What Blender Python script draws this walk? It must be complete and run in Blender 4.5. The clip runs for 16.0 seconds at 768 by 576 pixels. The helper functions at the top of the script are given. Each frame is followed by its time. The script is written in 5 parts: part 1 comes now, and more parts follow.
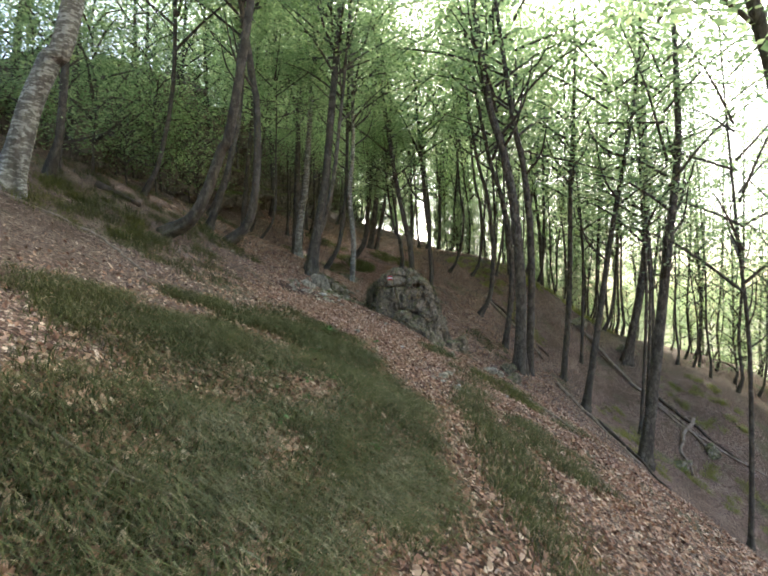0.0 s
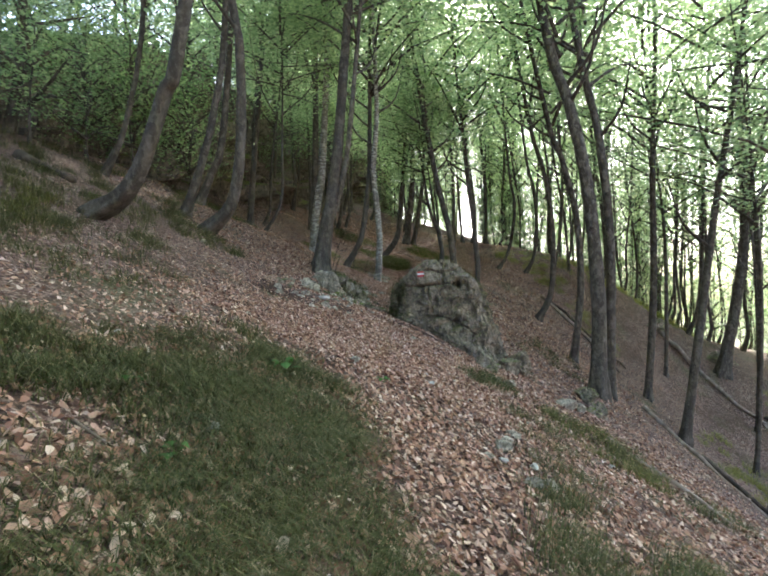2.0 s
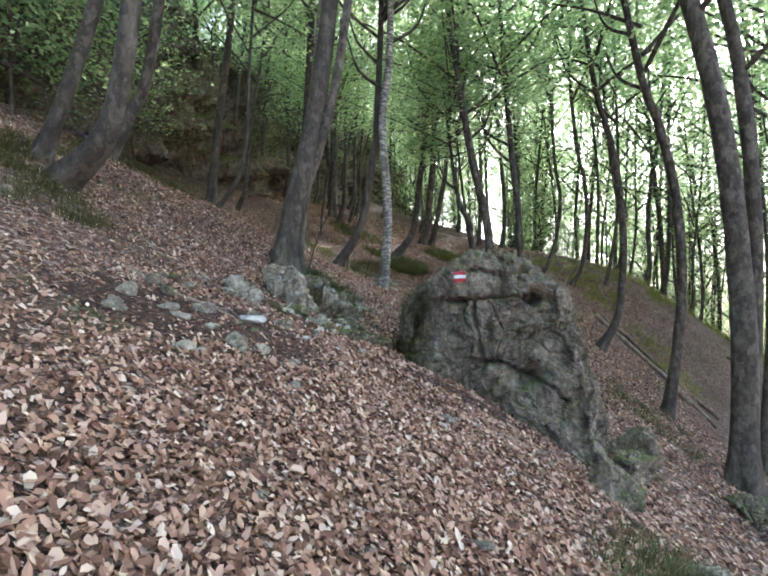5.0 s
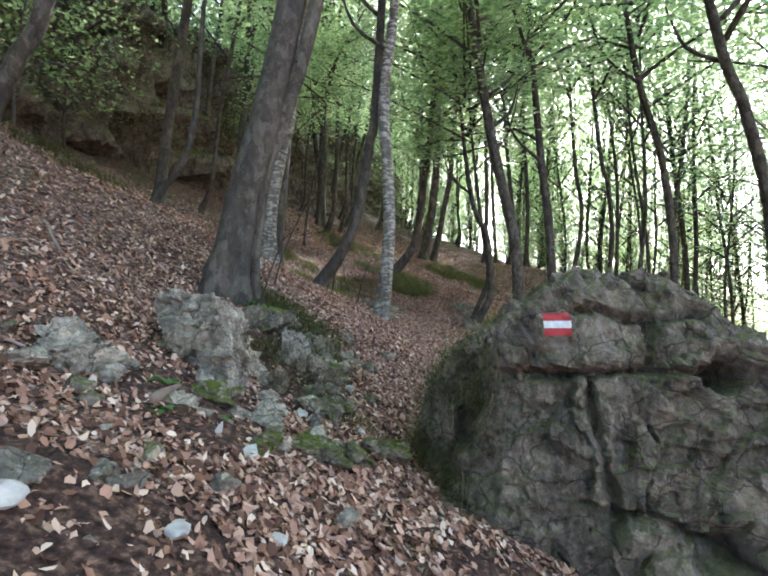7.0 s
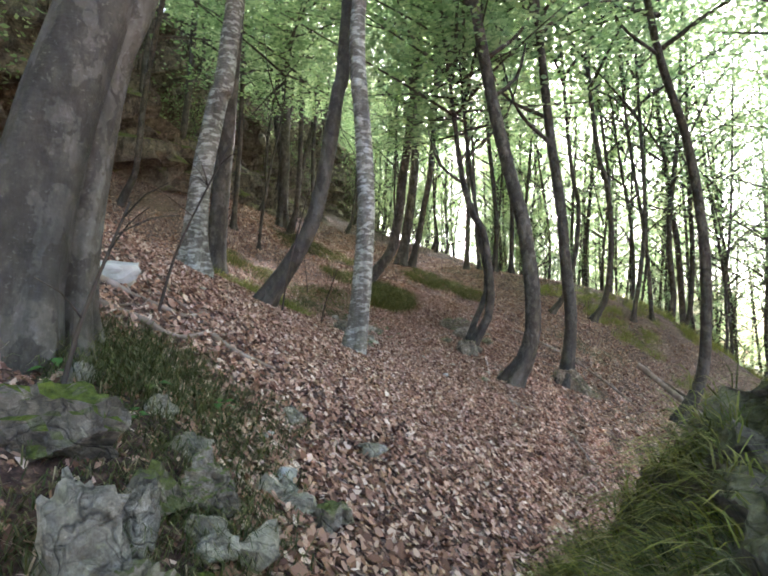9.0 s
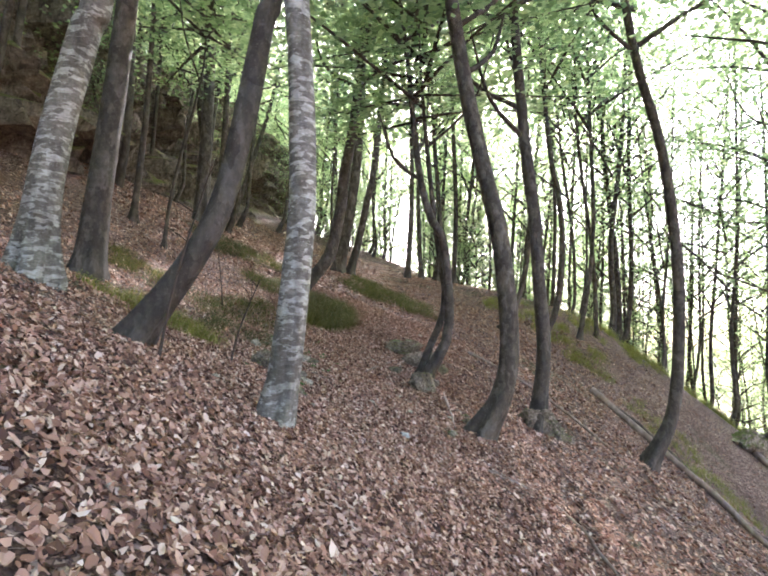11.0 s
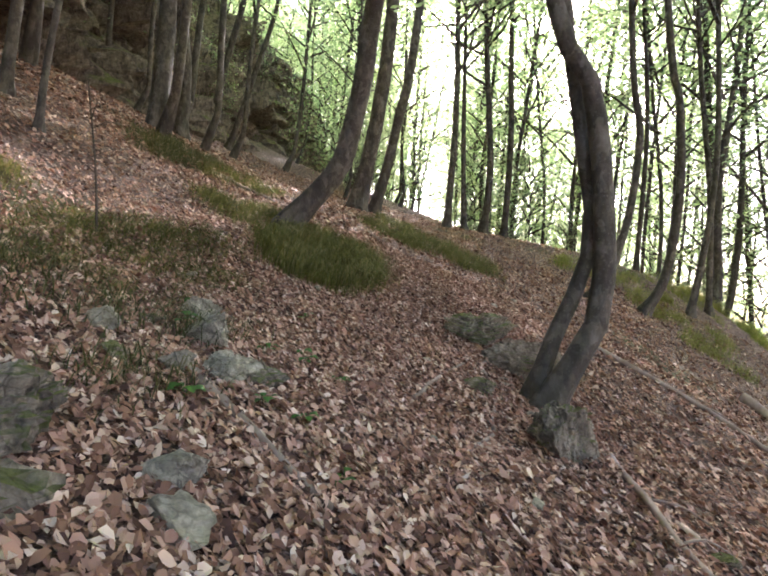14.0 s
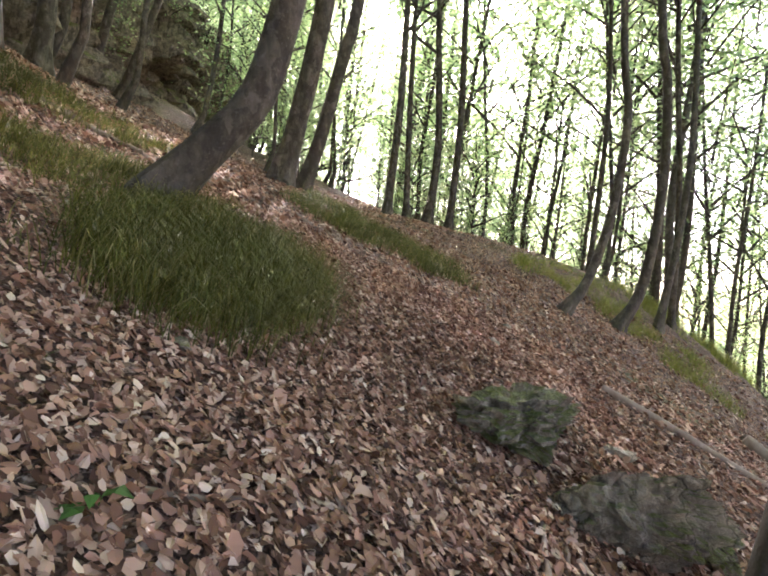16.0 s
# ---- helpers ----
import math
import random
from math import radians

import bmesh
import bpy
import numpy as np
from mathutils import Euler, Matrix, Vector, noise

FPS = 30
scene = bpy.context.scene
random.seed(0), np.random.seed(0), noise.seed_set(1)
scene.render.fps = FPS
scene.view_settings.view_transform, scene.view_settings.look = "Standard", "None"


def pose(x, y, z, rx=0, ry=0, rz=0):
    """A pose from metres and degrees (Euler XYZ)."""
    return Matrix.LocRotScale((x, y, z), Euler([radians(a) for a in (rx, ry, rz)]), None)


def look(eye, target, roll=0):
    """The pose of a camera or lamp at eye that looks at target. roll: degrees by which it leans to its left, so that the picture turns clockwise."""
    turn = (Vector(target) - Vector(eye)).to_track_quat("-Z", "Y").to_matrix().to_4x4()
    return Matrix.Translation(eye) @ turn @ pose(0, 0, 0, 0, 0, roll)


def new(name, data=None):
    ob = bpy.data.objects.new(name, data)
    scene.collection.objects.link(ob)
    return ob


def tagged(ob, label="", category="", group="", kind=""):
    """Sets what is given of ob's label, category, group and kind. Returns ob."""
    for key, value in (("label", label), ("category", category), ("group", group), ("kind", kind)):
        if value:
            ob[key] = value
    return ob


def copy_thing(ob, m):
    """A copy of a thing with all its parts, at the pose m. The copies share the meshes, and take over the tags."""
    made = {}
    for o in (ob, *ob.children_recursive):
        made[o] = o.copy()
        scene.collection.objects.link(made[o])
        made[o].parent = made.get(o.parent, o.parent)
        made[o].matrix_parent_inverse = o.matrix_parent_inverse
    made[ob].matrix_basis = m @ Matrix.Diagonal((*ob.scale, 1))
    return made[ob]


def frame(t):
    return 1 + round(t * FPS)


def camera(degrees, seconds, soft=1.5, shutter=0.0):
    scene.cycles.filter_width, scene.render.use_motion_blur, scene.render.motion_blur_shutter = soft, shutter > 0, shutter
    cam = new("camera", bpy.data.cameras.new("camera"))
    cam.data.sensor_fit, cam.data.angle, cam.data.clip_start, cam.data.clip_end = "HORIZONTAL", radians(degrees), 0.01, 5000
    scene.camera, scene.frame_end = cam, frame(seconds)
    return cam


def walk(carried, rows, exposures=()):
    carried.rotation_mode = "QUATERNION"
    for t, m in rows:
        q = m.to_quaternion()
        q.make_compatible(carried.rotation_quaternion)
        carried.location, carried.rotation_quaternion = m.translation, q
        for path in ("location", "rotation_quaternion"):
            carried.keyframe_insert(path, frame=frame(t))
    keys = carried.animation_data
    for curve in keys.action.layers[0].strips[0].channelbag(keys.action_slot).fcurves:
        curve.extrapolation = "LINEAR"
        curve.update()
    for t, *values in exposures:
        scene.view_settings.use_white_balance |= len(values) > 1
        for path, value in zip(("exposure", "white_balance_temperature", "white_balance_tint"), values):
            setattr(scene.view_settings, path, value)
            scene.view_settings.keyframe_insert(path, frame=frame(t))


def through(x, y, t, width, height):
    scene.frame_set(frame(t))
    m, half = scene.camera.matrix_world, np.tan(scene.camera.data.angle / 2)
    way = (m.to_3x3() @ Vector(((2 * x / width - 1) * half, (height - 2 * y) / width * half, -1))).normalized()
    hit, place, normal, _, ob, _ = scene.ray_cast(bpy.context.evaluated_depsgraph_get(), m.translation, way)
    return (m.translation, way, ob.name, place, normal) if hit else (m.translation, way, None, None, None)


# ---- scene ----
cam = camera(77.0, 16.0, soft=2.0)
ROWS = [
    (0.0, 1.193, -2.227, 1.511, 2.42, 2.62, -2.00),
    (0.5, 1.435, -0.930, 1.453, 1.25, 2.92, -3.10),
    (1.0, 1.429, 0.326, 1.446, 3.20, 3.13, -3.20),
    (1.5, 1.506, 1.431, 1.580, 5.56, 3.16, -2.29),
    (2.0, 1.430, 2.359, 1.664, 7.77, 3.02, -2.77),
    (2.5, 1.431, 3.375, 1.741, 9.51, 4.07, -3.16),
    (3.0, 1.234, 4.289, 1.789, 11.30, 4.79, -4.04),
    (3.5, 1.139, 5.499, 1.868, 10.38, 5.39, -3.95),
    (3.7, 1.102, 5.927, 1.929, 9.64, 5.61, -3.66),
    (5.8, 0.436, 9.802, 2.213, 9.88, 3.29, 0.45),
    (6.0, 0.371, 10.125, 2.345, 10.07, 3.56, 0.45),
    (6.5, 0.128, 10.980, 2.463, 9.97, 4.24, 0.15),
    (7.0, 0.009, 11.812, 2.571, 8.06, 5.79, 0.22),
    (7.5, -0.149, 12.550, 2.682, 5.42, 6.81, 0.49),
    (8.0, -0.180, 13.356, 2.763, 5.64, 8.04, -0.11),
    (8.5, -0.362, 14.027, 2.833, 5.90, 8.23, -1.21),
    (9.0, -0.454, 14.724, 3.020, 4.59, 6.59, -0.41),
    (9.5, -0.725, 15.009, 3.157, 14.99, 5.53, -1.69),
    (10.0, -0.830, 15.563, 3.423, 3.22, 6.24, 1.39),
    (10.2, -0.804, 15.786, 3.454, -1.89, 7.02, 1.37),
    (12.3, -0.651, 19.117, 3.649, -4.03, 6.24, 0.19),
    (12.5, -0.632, 19.481, 3.613, -3.33, 6.12, 0.08),
    (13.0, -0.732, 20.309, 3.608, -1.70, 5.07, -0.91),
    (13.5, -0.704, 21.342, 3.675, -4.04, 3.39, -0.10),
    (14.0, -0.843, 22.186, 3.683, -1.37, 2.61, 2.40),
    (14.5, -0.883, 23.027, 3.828, -4.32, 2.37, 3.61),
    (15.0, -0.976, 23.651, 3.934, -3.28, 2.72, 3.10),
    (15.5, -0.973, 24.417, 4.051, -9.77, 2.12, 3.65),
    (16.0, -0.974, 25.038, 4.147, -10.83, 1.39, 4.26),
]
EXPOSURES = [(0.0, 2.65, 5950, 7), (2.0, 3.0, 5650, 8), (6.0, 3.4, 5400, 13), (9.0, 3.7, 5650, 16), (10.2, 4.05, 5650, 21), (12.5, 3.6, 5850, 22), (14.5, 3.95, 5950, 22), (16.0, 3.95, 5950, 22)]
walk(cam, [(t, Matrix.Translation((x, y, z)) @ pose(0, 0, 0, 0, 0, yaw) @ pose(0, 0, 0, 90 + pitch) @ pose(0, 0, 0, 0, 0, roll))
           for t, x, y, z, yaw, pitch, roll in ROWS], EXPOSURES)

# ---- the lie of the land ----
PATH_Y = [-3, 3, 6, 10, 13, 16, 19, 23, 26, 32, 40, 60]
PATH_X = [1.3, 1.35, 0.95, 0.35, -0.1, -0.75, -0.7, -0.85, -0.8, 0.0, 1.5, 4]
LONG = [-0.027, 0.6874, 1.4653, -0.1365]
ACROSS = [-0.6268, 0.0115, 0.0086, -0.106]
MOUND_X = (-8, -2, 4, 10)
MOUNDS = {
    4: (-0.363, -0.286, 0.359, -0.031),
    11: (0.433, -0.613, 0.665, 0.42),
    18: (0.928, -0.188, 0.602, 0.161),
    25: (-0.108, -1.242, 1.725, -0.117),
    32: (0.525, -0.071, 0.579, 0.419),
    39: (-0.416, -0.814, 0.674, 2.425),
    46: (-0.448, -0.292, 0.351, 0.607),
}


def ground_base(x, y):
    """Height of the hillside: a trail along the slope, uphill towards -x."""
    u = x - np.interp(y, PATH_Y, PATH_X)
    s = np.clip(y, -4, 50) / 20
    c = np.sqrt(u * u + 4) - 2
    z = LONG[0] + LONG[1] * s + LONG[2] * s ** 2 + LONG[3] * s ** 3
    z = z + u * (ACROSS[0] + ACROSS[1] * s + ACROSS[2] * s * s) + ACROSS[3] * c
    for my, row in MOUNDS.items():
        for mx, a in zip(MOUND_X, row):
            z = z + a * np.exp(-((x - mx) ** 2 + (y - my) ** 2) / 49.0)
    # low shoulders under the beeches above the trail
    z = z + 0.34 * np.exp(-((x + 3.6) ** 2 + (y - 19.8) ** 2) / 10.0) + 0.3 * np.exp(-((x + 1.6) ** 2 + (y - 34.5) ** 2) / 12.0)
    # a spur that carries the slope's edge on the valley side
    z = z + 6.0 * np.exp(-((x - 24) ** 2 + (y - 30) ** 2) / 81.0) + 8.0 * np.exp(-((x - 36) ** 2 + (y - 44) ** 2) / 150.0)
    z = z + 1.3 * np.exp(-((x - 12.5) ** 2 + (y - 38.5) ** 2) / 30.0) + 1.4 * np.exp(-((x - 21) ** 2 + (y - 42) ** 2) / 50.0)
    # the hill levels out far above and the valley floor lies far below
    return np.where(z > 26, 26 + 14 * np.tanh((z - 26) / 14), np.where(z < -14, -14 + 16 * np.tanh((z + 14) / 16), z))


def ground(x, y):
    z = float(ground_base(np.float64(x), np.float64(y)))
    if abs(x) < 70 and -30 < y < 110:
        z += 0.10 * noise.noise((x * 0.7, y * 0.7, 3.1)) + 0.035 * noise.noise((x * 2.3, y * 2.3, 7.7))
    return z


def ground_many(x, y):
    z = ground_base(np.asarray(x), np.asarray(y))
    return z + np.array([0.10 * noise.noise((a * 0.7, b * 0.7, 3.1)) + 0.035 * noise.noise((a * 2.3, b * 2.3, 7.7)) for a, b in zip(x, y)])


# ---- world, sun ----
SUN_AZ, SUN_EL = 15.5, 36.5  # degrees to the right of +y, and above the horizon
world = bpy.data.worlds.new("sky")
scene.world = world
world.use_nodes = True
wn = world.node_tree
sky = wn.nodes.new("ShaderNodeTexSky")
sky.sky_type = "NISHITA"
sky.sun_disc = False
sky.sun_elevation = radians(SUN_EL)
sky.sun_rotation = radians(SUN_AZ)
sky.air_density, sky.dust_density, sky.ozone_density = 0.85, 5.0, 0.8
wn.nodes["Background"].inputs["Strength"].default_value = 0.13
wn.links.new(sky.outputs["Color"], wn.nodes["Background"].inputs["Color"])

sun_data = bpy.data.lights.new("sun", "SUN")
sun_data.energy, sun_data.angle, sun_data.color = 5.0, radians(0.8), (1.0, 0.93, 0.82)
sun = new("sun", sun_data)
sun_dir = Vector((math.sin(radians(SUN_AZ)) * math.cos(radians(SUN_EL)), math.cos(radians(SUN_AZ)) * math.cos(radians(SUN_EL)), math.sin(radians(SUN_EL))))
sun.matrix_world = look(sun_dir * 60, (0, 0, 0))


# ---- materials ----
class Shader:
    """A small wrapper round a node material."""

    def __init__(self, name, rough=0.8):
        self.m = bpy.data.materials.new(name)
        self.m.use_nodes = True
        self.t = self.m.node_tree
        self.b = self.t.nodes["Principled BSDF"]
        self.b.inputs["Roughness"].default_value = rough
        self.b.inputs["Specular IOR Level"].default_value = 0.25

    def node(self, kind, **ins):
        n = self.t.nodes.new(kind)
        for k, v in ins.items():
            self.put(n.inputs[k.replace("_", " ")], v)
        return n

    def put(self, socket, v):
        if isinstance(v, bpy.types.NodeSocket):
            self.t.links.new(v, socket)
        else:
            socket.default_value = v

    def coord(self, kind="Object", scale=(1, 1, 1)):
        c = self.t.nodes.new("ShaderNodeTexCoord")
        mp = self.t.nodes.new("ShaderNodeMapping")
        self.t.links.new(c.outputs[kind], mp.inputs["Vector"])
        mp.inputs["Scale"].default_value = scale
        return mp.outputs["Vector"]

    def place(self, scale=(1, 1, 1)):
        g = self.t.nodes.new("ShaderNodeNewGeometry")
        mp = self.t.nodes.new("ShaderNodeMapping")
        self.t.links.new(g.outputs["Position"], mp.inputs["Vector"])
        mp.inputs["Scale"].default_value = scale
        return mp.outputs["Vector"]

    def noise(self, vec, scale, detail=6.0, rough=0.6):
        n = self.node("ShaderNodeTexNoise", Vector=vec, Scale=scale, Detail=detail, Roughness=rough)
        return n.outputs["Fac"]

    def voronoi(self, vec, scale, out="Color", feature="F1"):
        n = self.node("ShaderNodeTexVoronoi", Vector=vec, Scale=scale)
        n.feature = feature
        return n.outputs[out]

    def ramp(self, fac, *stops):
        n = self.node("ShaderNodeValToRGB", Fac=fac)
        e = n.color_ramp.elements
        while len(e) < len(stops):
            e.new(0.5)
        for el, (p, c) in zip(e, stops):
            el.position = p
            el.color = (*c, 1) if len(c) == 3 else c
        return n.outputs["Color"]

    def mix(self, fac, a, b, how="MIX"):
        n = self.t.nodes.new("ShaderNodeMix")
        n.data_type, n.blend_type = "RGBA", how
        for i, v in ((0, fac), (6, a), (7, b)):
            if isinstance(v, tuple) and len(v) == 3:
                v = (*v, 1)
            self.put(n.inputs[i], v)
        return n.outputs[2]

    def maths(self, op, a, b=0.0):
        n = self.t.nodes.new("ShaderNodeMath")
        n.operation = op
        self.put(n.inputs[0], a)
        self.put(n.inputs[1], b)
        return n.outputs[0]

    def upness(self):
        g = self.t.nodes.new("ShaderNodeNewGeometry")
        s = self.node("ShaderNodeSeparateXYZ", Vector=g.outputs["Normal"])
        return s.outputs["Z"]

    def island(self):
        return self.t.nodes.new("ShaderNodeNewGeometry").outputs["Random Per Island"]

    def each(self):
        return self.t.nodes.new("ShaderNodeObjectInfo").outputs["Random"]

    def done(self, color, bump=None, strength=0.5, distance=0.02, rough=None):
        self.put(self.b.inputs["Base Color"], color if not isinstance(color, tuple) else (*color, 1))
        if rough is not None:
            self.put(self.b.inputs["Roughness"], rough)
        if bump is not None:
            n = self.node("ShaderNodeBump", Height=bump, Strength=strength, Distance=distance)
            self.t.links.new(n.outputs["Normal"], self.b.inputs["Normal"])
        return self.m


def leafy(name, stops, through=0.5, rough=0.5, by_each=False):
    """A thin leaf that lets light through."""
    s = Shader(name, rough)
    col = s.ramp(s.each() if by_each else s.island(), *stops)
    s.done(col)
    tr = s.node("ShaderNodeBsdfTranslucent", Color=col)
    mx = s.node("ShaderNodeMixShader", Fac=through)
    s.t.links.new(s.b.outputs[0], mx.inputs[1])
    s.t.links.new(tr.outputs[0], mx.inputs[2])
    s.t.links.new(mx.outputs[0], s.t.nodes["Material Output"].inputs["Surface"])
    return s.m


def make_ground():
    s = Shader("leaf_litter_soil", 0.9)
    p = s.place()
    warp = s.node("ShaderNodeTexNoise", Vector=p, Scale=14.0, Detail=4.0)
    wp = s.mix(0.12, p, warp.outputs["Color"], "ADD")
    cell = s.voronoi(wp, 27.0)
    sep = s.node("ShaderNodeSeparateColor", Color=cell)
    leaf = s.ramp(sep.outputs[0], (0.0, (0.045, 0.024, 0.016)), (0.3, (0.14, 0.075, 0.05)), (0.6, (0.25, 0.15, 0.105)), (0.85, (0.38, 0.26, 0.195)), (1.0, (0.55, 0.42, 0.33)))
    edge = s.voronoi(wp, 27.0, "Distance", "DISTANCE_TO_EDGE")
    gap = s.ramp(edge, (0.0, (0.25, 0.22, 0.2)), (0.14, (1, 1, 1)))
    leaf = s.mix(1.0, leaf, gap, "MULTIPLY")
    soil = s.ramp(s.noise(p, 9.0, 8), (0.3, (0.03, 0.018, 0.012)), (0.7, (0.12, 0.072, 0.045)))
    bare = s.ramp(s.noise(p, 0.55, 5), (0.42, (0, 0, 0)), (0.62, (1, 1, 1)))
    c = s.mix(s.maths("MULTIPLY", bare, 0.5), leaf, soil)
    moss = s.ramp(s.noise(p, 0.33, 6), (0.55, (0, 0, 0)), (0.68, (1, 1, 1)))
    green = s.ramp(s.noise(p, 21.0, 6), (0.3, (0.03, 0.04, 0.012)), (0.7, (0.12, 0.13, 0.04)))
    c = s.mix(s.maths("MULTIPLY", moss, 0.6), c, green)
    height = s.maths("ADD", s.maths("MULTIPLY", sep.outputs[1], 0.6), s.noise(p, 30.0, 5))
    return s.done(c, height, 0.9, 0.04)


def make_bark(name, base, lichen, amount, size, squat=1.0):
    """Smooth beech bark: mottled grey, pale lichen patches, dark vertical stains."""
    s = Shader(name, 0.75)
    dk, md, lt = base
    c = s.ramp(s.noise(s.coord("Object", (1, 1, 0.6)), 5.0, 9, 0.7), (0.3, dk), (0.5, md), (0.72, lt))
    warp = s.node("ShaderNodeTexNoise", Vector=s.coord("Object"), Scale=7.0, Detail=3.0)
    wp = s.mix(0.10, s.coord("Object", (1, 1, squat)), warp.outputs["Color"], "ADD")
    pale = s.ramp(s.noise(wp, size, 4, 0.5), (0.52, (0, 0, 0)), (0.545, (1, 1, 1)))
    c = s.mix(s.maths("MULTIPLY", pale, amount), c, lichen)
    fade = s.ramp(s.noise(wp, size * 2.3, 5, 0.6), (0.4, (0.55, 0.52, 0.47)), (0.62, (1, 1, 1)))
    c = s.mix(0.8, c, fade, "MULTIPLY")
    speck = s.ramp(s.noise(s.coord("Object", (1, 1, 1.1)), 38.0, 4), (0.6, (0, 0, 0)), (0.67, (1, 1, 1)))
    c = s.mix(s.maths("MULTIPLY", speck, 0.3), c, lichen)
    dark = s.ramp(s.noise(s.coord("Object", (1, 1, 0.14)), 5.0, 6), (0.5, (0, 0, 0)), (0.66, (1, 1, 1)))
    c = s.mix(s.maths("MULTIPLY", dark, 0.6), c, (0.035, 0.029, 0.021))
    c = s.mix(s.maths("MULTIPLY", s.each(), 0.3), c, (0.05, 0.043, 0.033))
    hgt = s.maths("ADD", s.noise(s.coord("Object", (1, 1, 0.7)), 16.0, 9, 0.65), s.maths("MULTIPLY", s.noise(s.coord("Object", (1, 1, 4)), 10.0, 3), 0.25))
    return s.done(c, hgt, 0.6, 0.025)


def make_rock(name, dark=0.0, moss=0.5, flank=0.0, stain=0.6, tone=(0.52, 0.42, 0.30)):
    s = Shader(name, 0.9)
    p = s.place()
    base = s.ramp(s.noise(p, 4.0, 14, 0.78), (0.34, tuple(0.16 * k for k in tone)), (0.5, tuple(0.52 * k for k in tone)), (0.64, tone))
    spots = s.ramp(s.noise(p, 13.0, 6, 0.6), (0.56, (0, 0, 0)), (0.61, (1, 1, 1)))
    c = s.mix(s.maths("MULTIPLY", spots, 0.5), base, tuple(1.12 * k for k in tone))
    streak = s.ramp(s.noise(s.place((2.5, 2.5, 0.6)), 2.4, 8, 0.65), (0.5, (0, 0, 0)), (0.62, (1, 1, 1)))
    c = s.mix(s.maths("MULTIPLY", streak, stain), c, (0.058, 0.047, 0.035))
    c = s.mix(dark, c, (0.058, 0.047, 0.035))
    warp = s.node("ShaderNodeTexNoise", Vector=p, Scale=3.0, Detail=4.0)
    wp = s.mix(0.35, p, warp.outputs["Color"], "ADD")
    line = s.voronoi(wp, 3.2, "Distance", "DISTANCE_TO_EDGE")
    fine = s.voronoi(wp, 11.0, "Distance", "DISTANCE_TO_EDGE")
    split = s.ramp(line, (0.0, (0, 0, 0)), (0.025, (1, 1, 1)))
    small = s.ramp(fine, (0.0, (0.3, 0.3, 0.3)), (0.05, (1, 1, 1)))
    c = s.mix(1.0, c, s.mix(0.6, (1, 1, 1), split), "MULTIPLY")
    c = s.mix(0.35, c, s.mix(1.0, c, small, "MULTIPLY"))
    g = s.t.nodes.new("ShaderNodeNewGeometry")
    sep = s.node("ShaderNodeSeparateXYZ", Vector=g.outputs["Normal"])
    facing = s.maths("SUBTRACT", s.maths("MULTIPLY", sep.outputs["Z"], 0.55), s.maths("MULTIPLY", sep.outputs["X"], flank))
    up = s.ramp(s.maths("ADD", facing, s.noise(p, 2.6, 8, 0.65)), (0.78, (0, 0, 0)), (0.95, (1, 1, 1)))
    green = s.ramp(s.noise(p, 30.0, 6), (0.3, (0.035, 0.05, 0.008)), (0.7, (0.17, 0.19, 0.025)))
    c = s.mix(s.maths("MULTIPLY", up, moss), c, green)
    hgt = s.maths("ADD", s.noise(p, 7.0, 14, 0.72), s.maths("MULTIPLY", s.maths("ADD", split, small), 0.1))
    return s.done(c, hgt, 1.0, 0.09)


def plain(name, stops, scale=8.0, rough=0.8, bump=0.4, stretch=(1, 1, 1), metal=0.0):
    s = Shader(name, rough)
    p = s.coord("Object", stretch)
    f = s.noise(p, scale, 8)
    s.b.inputs["Metallic"].default_value = metal
    return s.done(s.ramp(f, *stops), s.noise(p, scale * 3, 6), bump, 0.01)


GROUND = make_ground()
BARK = make_bark("beech_bark", ((0.028, 0.021, 0.014), (0.078, 0.062, 0.044), (0.16, 0.134, 0.10)), (0.27, 0.24, 0.19), 0.3, 6.0, 0.6)
PALE_BARK = make_bark("blotched_beech_bark", ((0.10, 0.085, 0.062), (0.21, 0.185, 0.145), (0.32, 0.29, 0.235)), (0.56, 0.53, 0.45), 0.8, 7.0, 2.6)
ROCK = make_rock("grey_limestone", 0.05, 0.75)
MOSSY_ROCK = make_rock("moss_grown_limestone", 0.1, 1.0, -0.25, 0.5)
BOULDER_ROCK = make_rock("boulder_limestone", 0.28, 0.45, 0.38, 0.75)
PALE_ROCK = make_rock("pale_limestone", 0.0, 0.12, 0.0, 0.25, (0.70, 0.60, 0.45))
CLIFF_ROCK = make_rock("cliff_limestone", 0.38, 0.85, 0.0, 0.8)
WHITE_STONE = plain("white_stone", ((0.3, (0.26, 0.23, 0.19)), (0.55, (0.46, 0.43, 0.37)), (0.8, (0.64, 0.60, 0.53))), 7)
WOOD = plain("dead_wood", ((0.3, (0.12, 0.08, 0.055)), (0.55, (0.27, 0.20, 0.15)), (0.8, (0.45, 0.37, 0.30))), 5, 0.8, 0.5, (1, 1, 0.2))
DARK_WOOD = plain("rotten_wood", ((0.3, (0.02, 0.016, 0.012)), (0.6, (0.09, 0.065, 0.045)), (0.8, (0.2, 0.16, 0.12))), 5, 0.9, 0.7, (1, 1, 0.3))
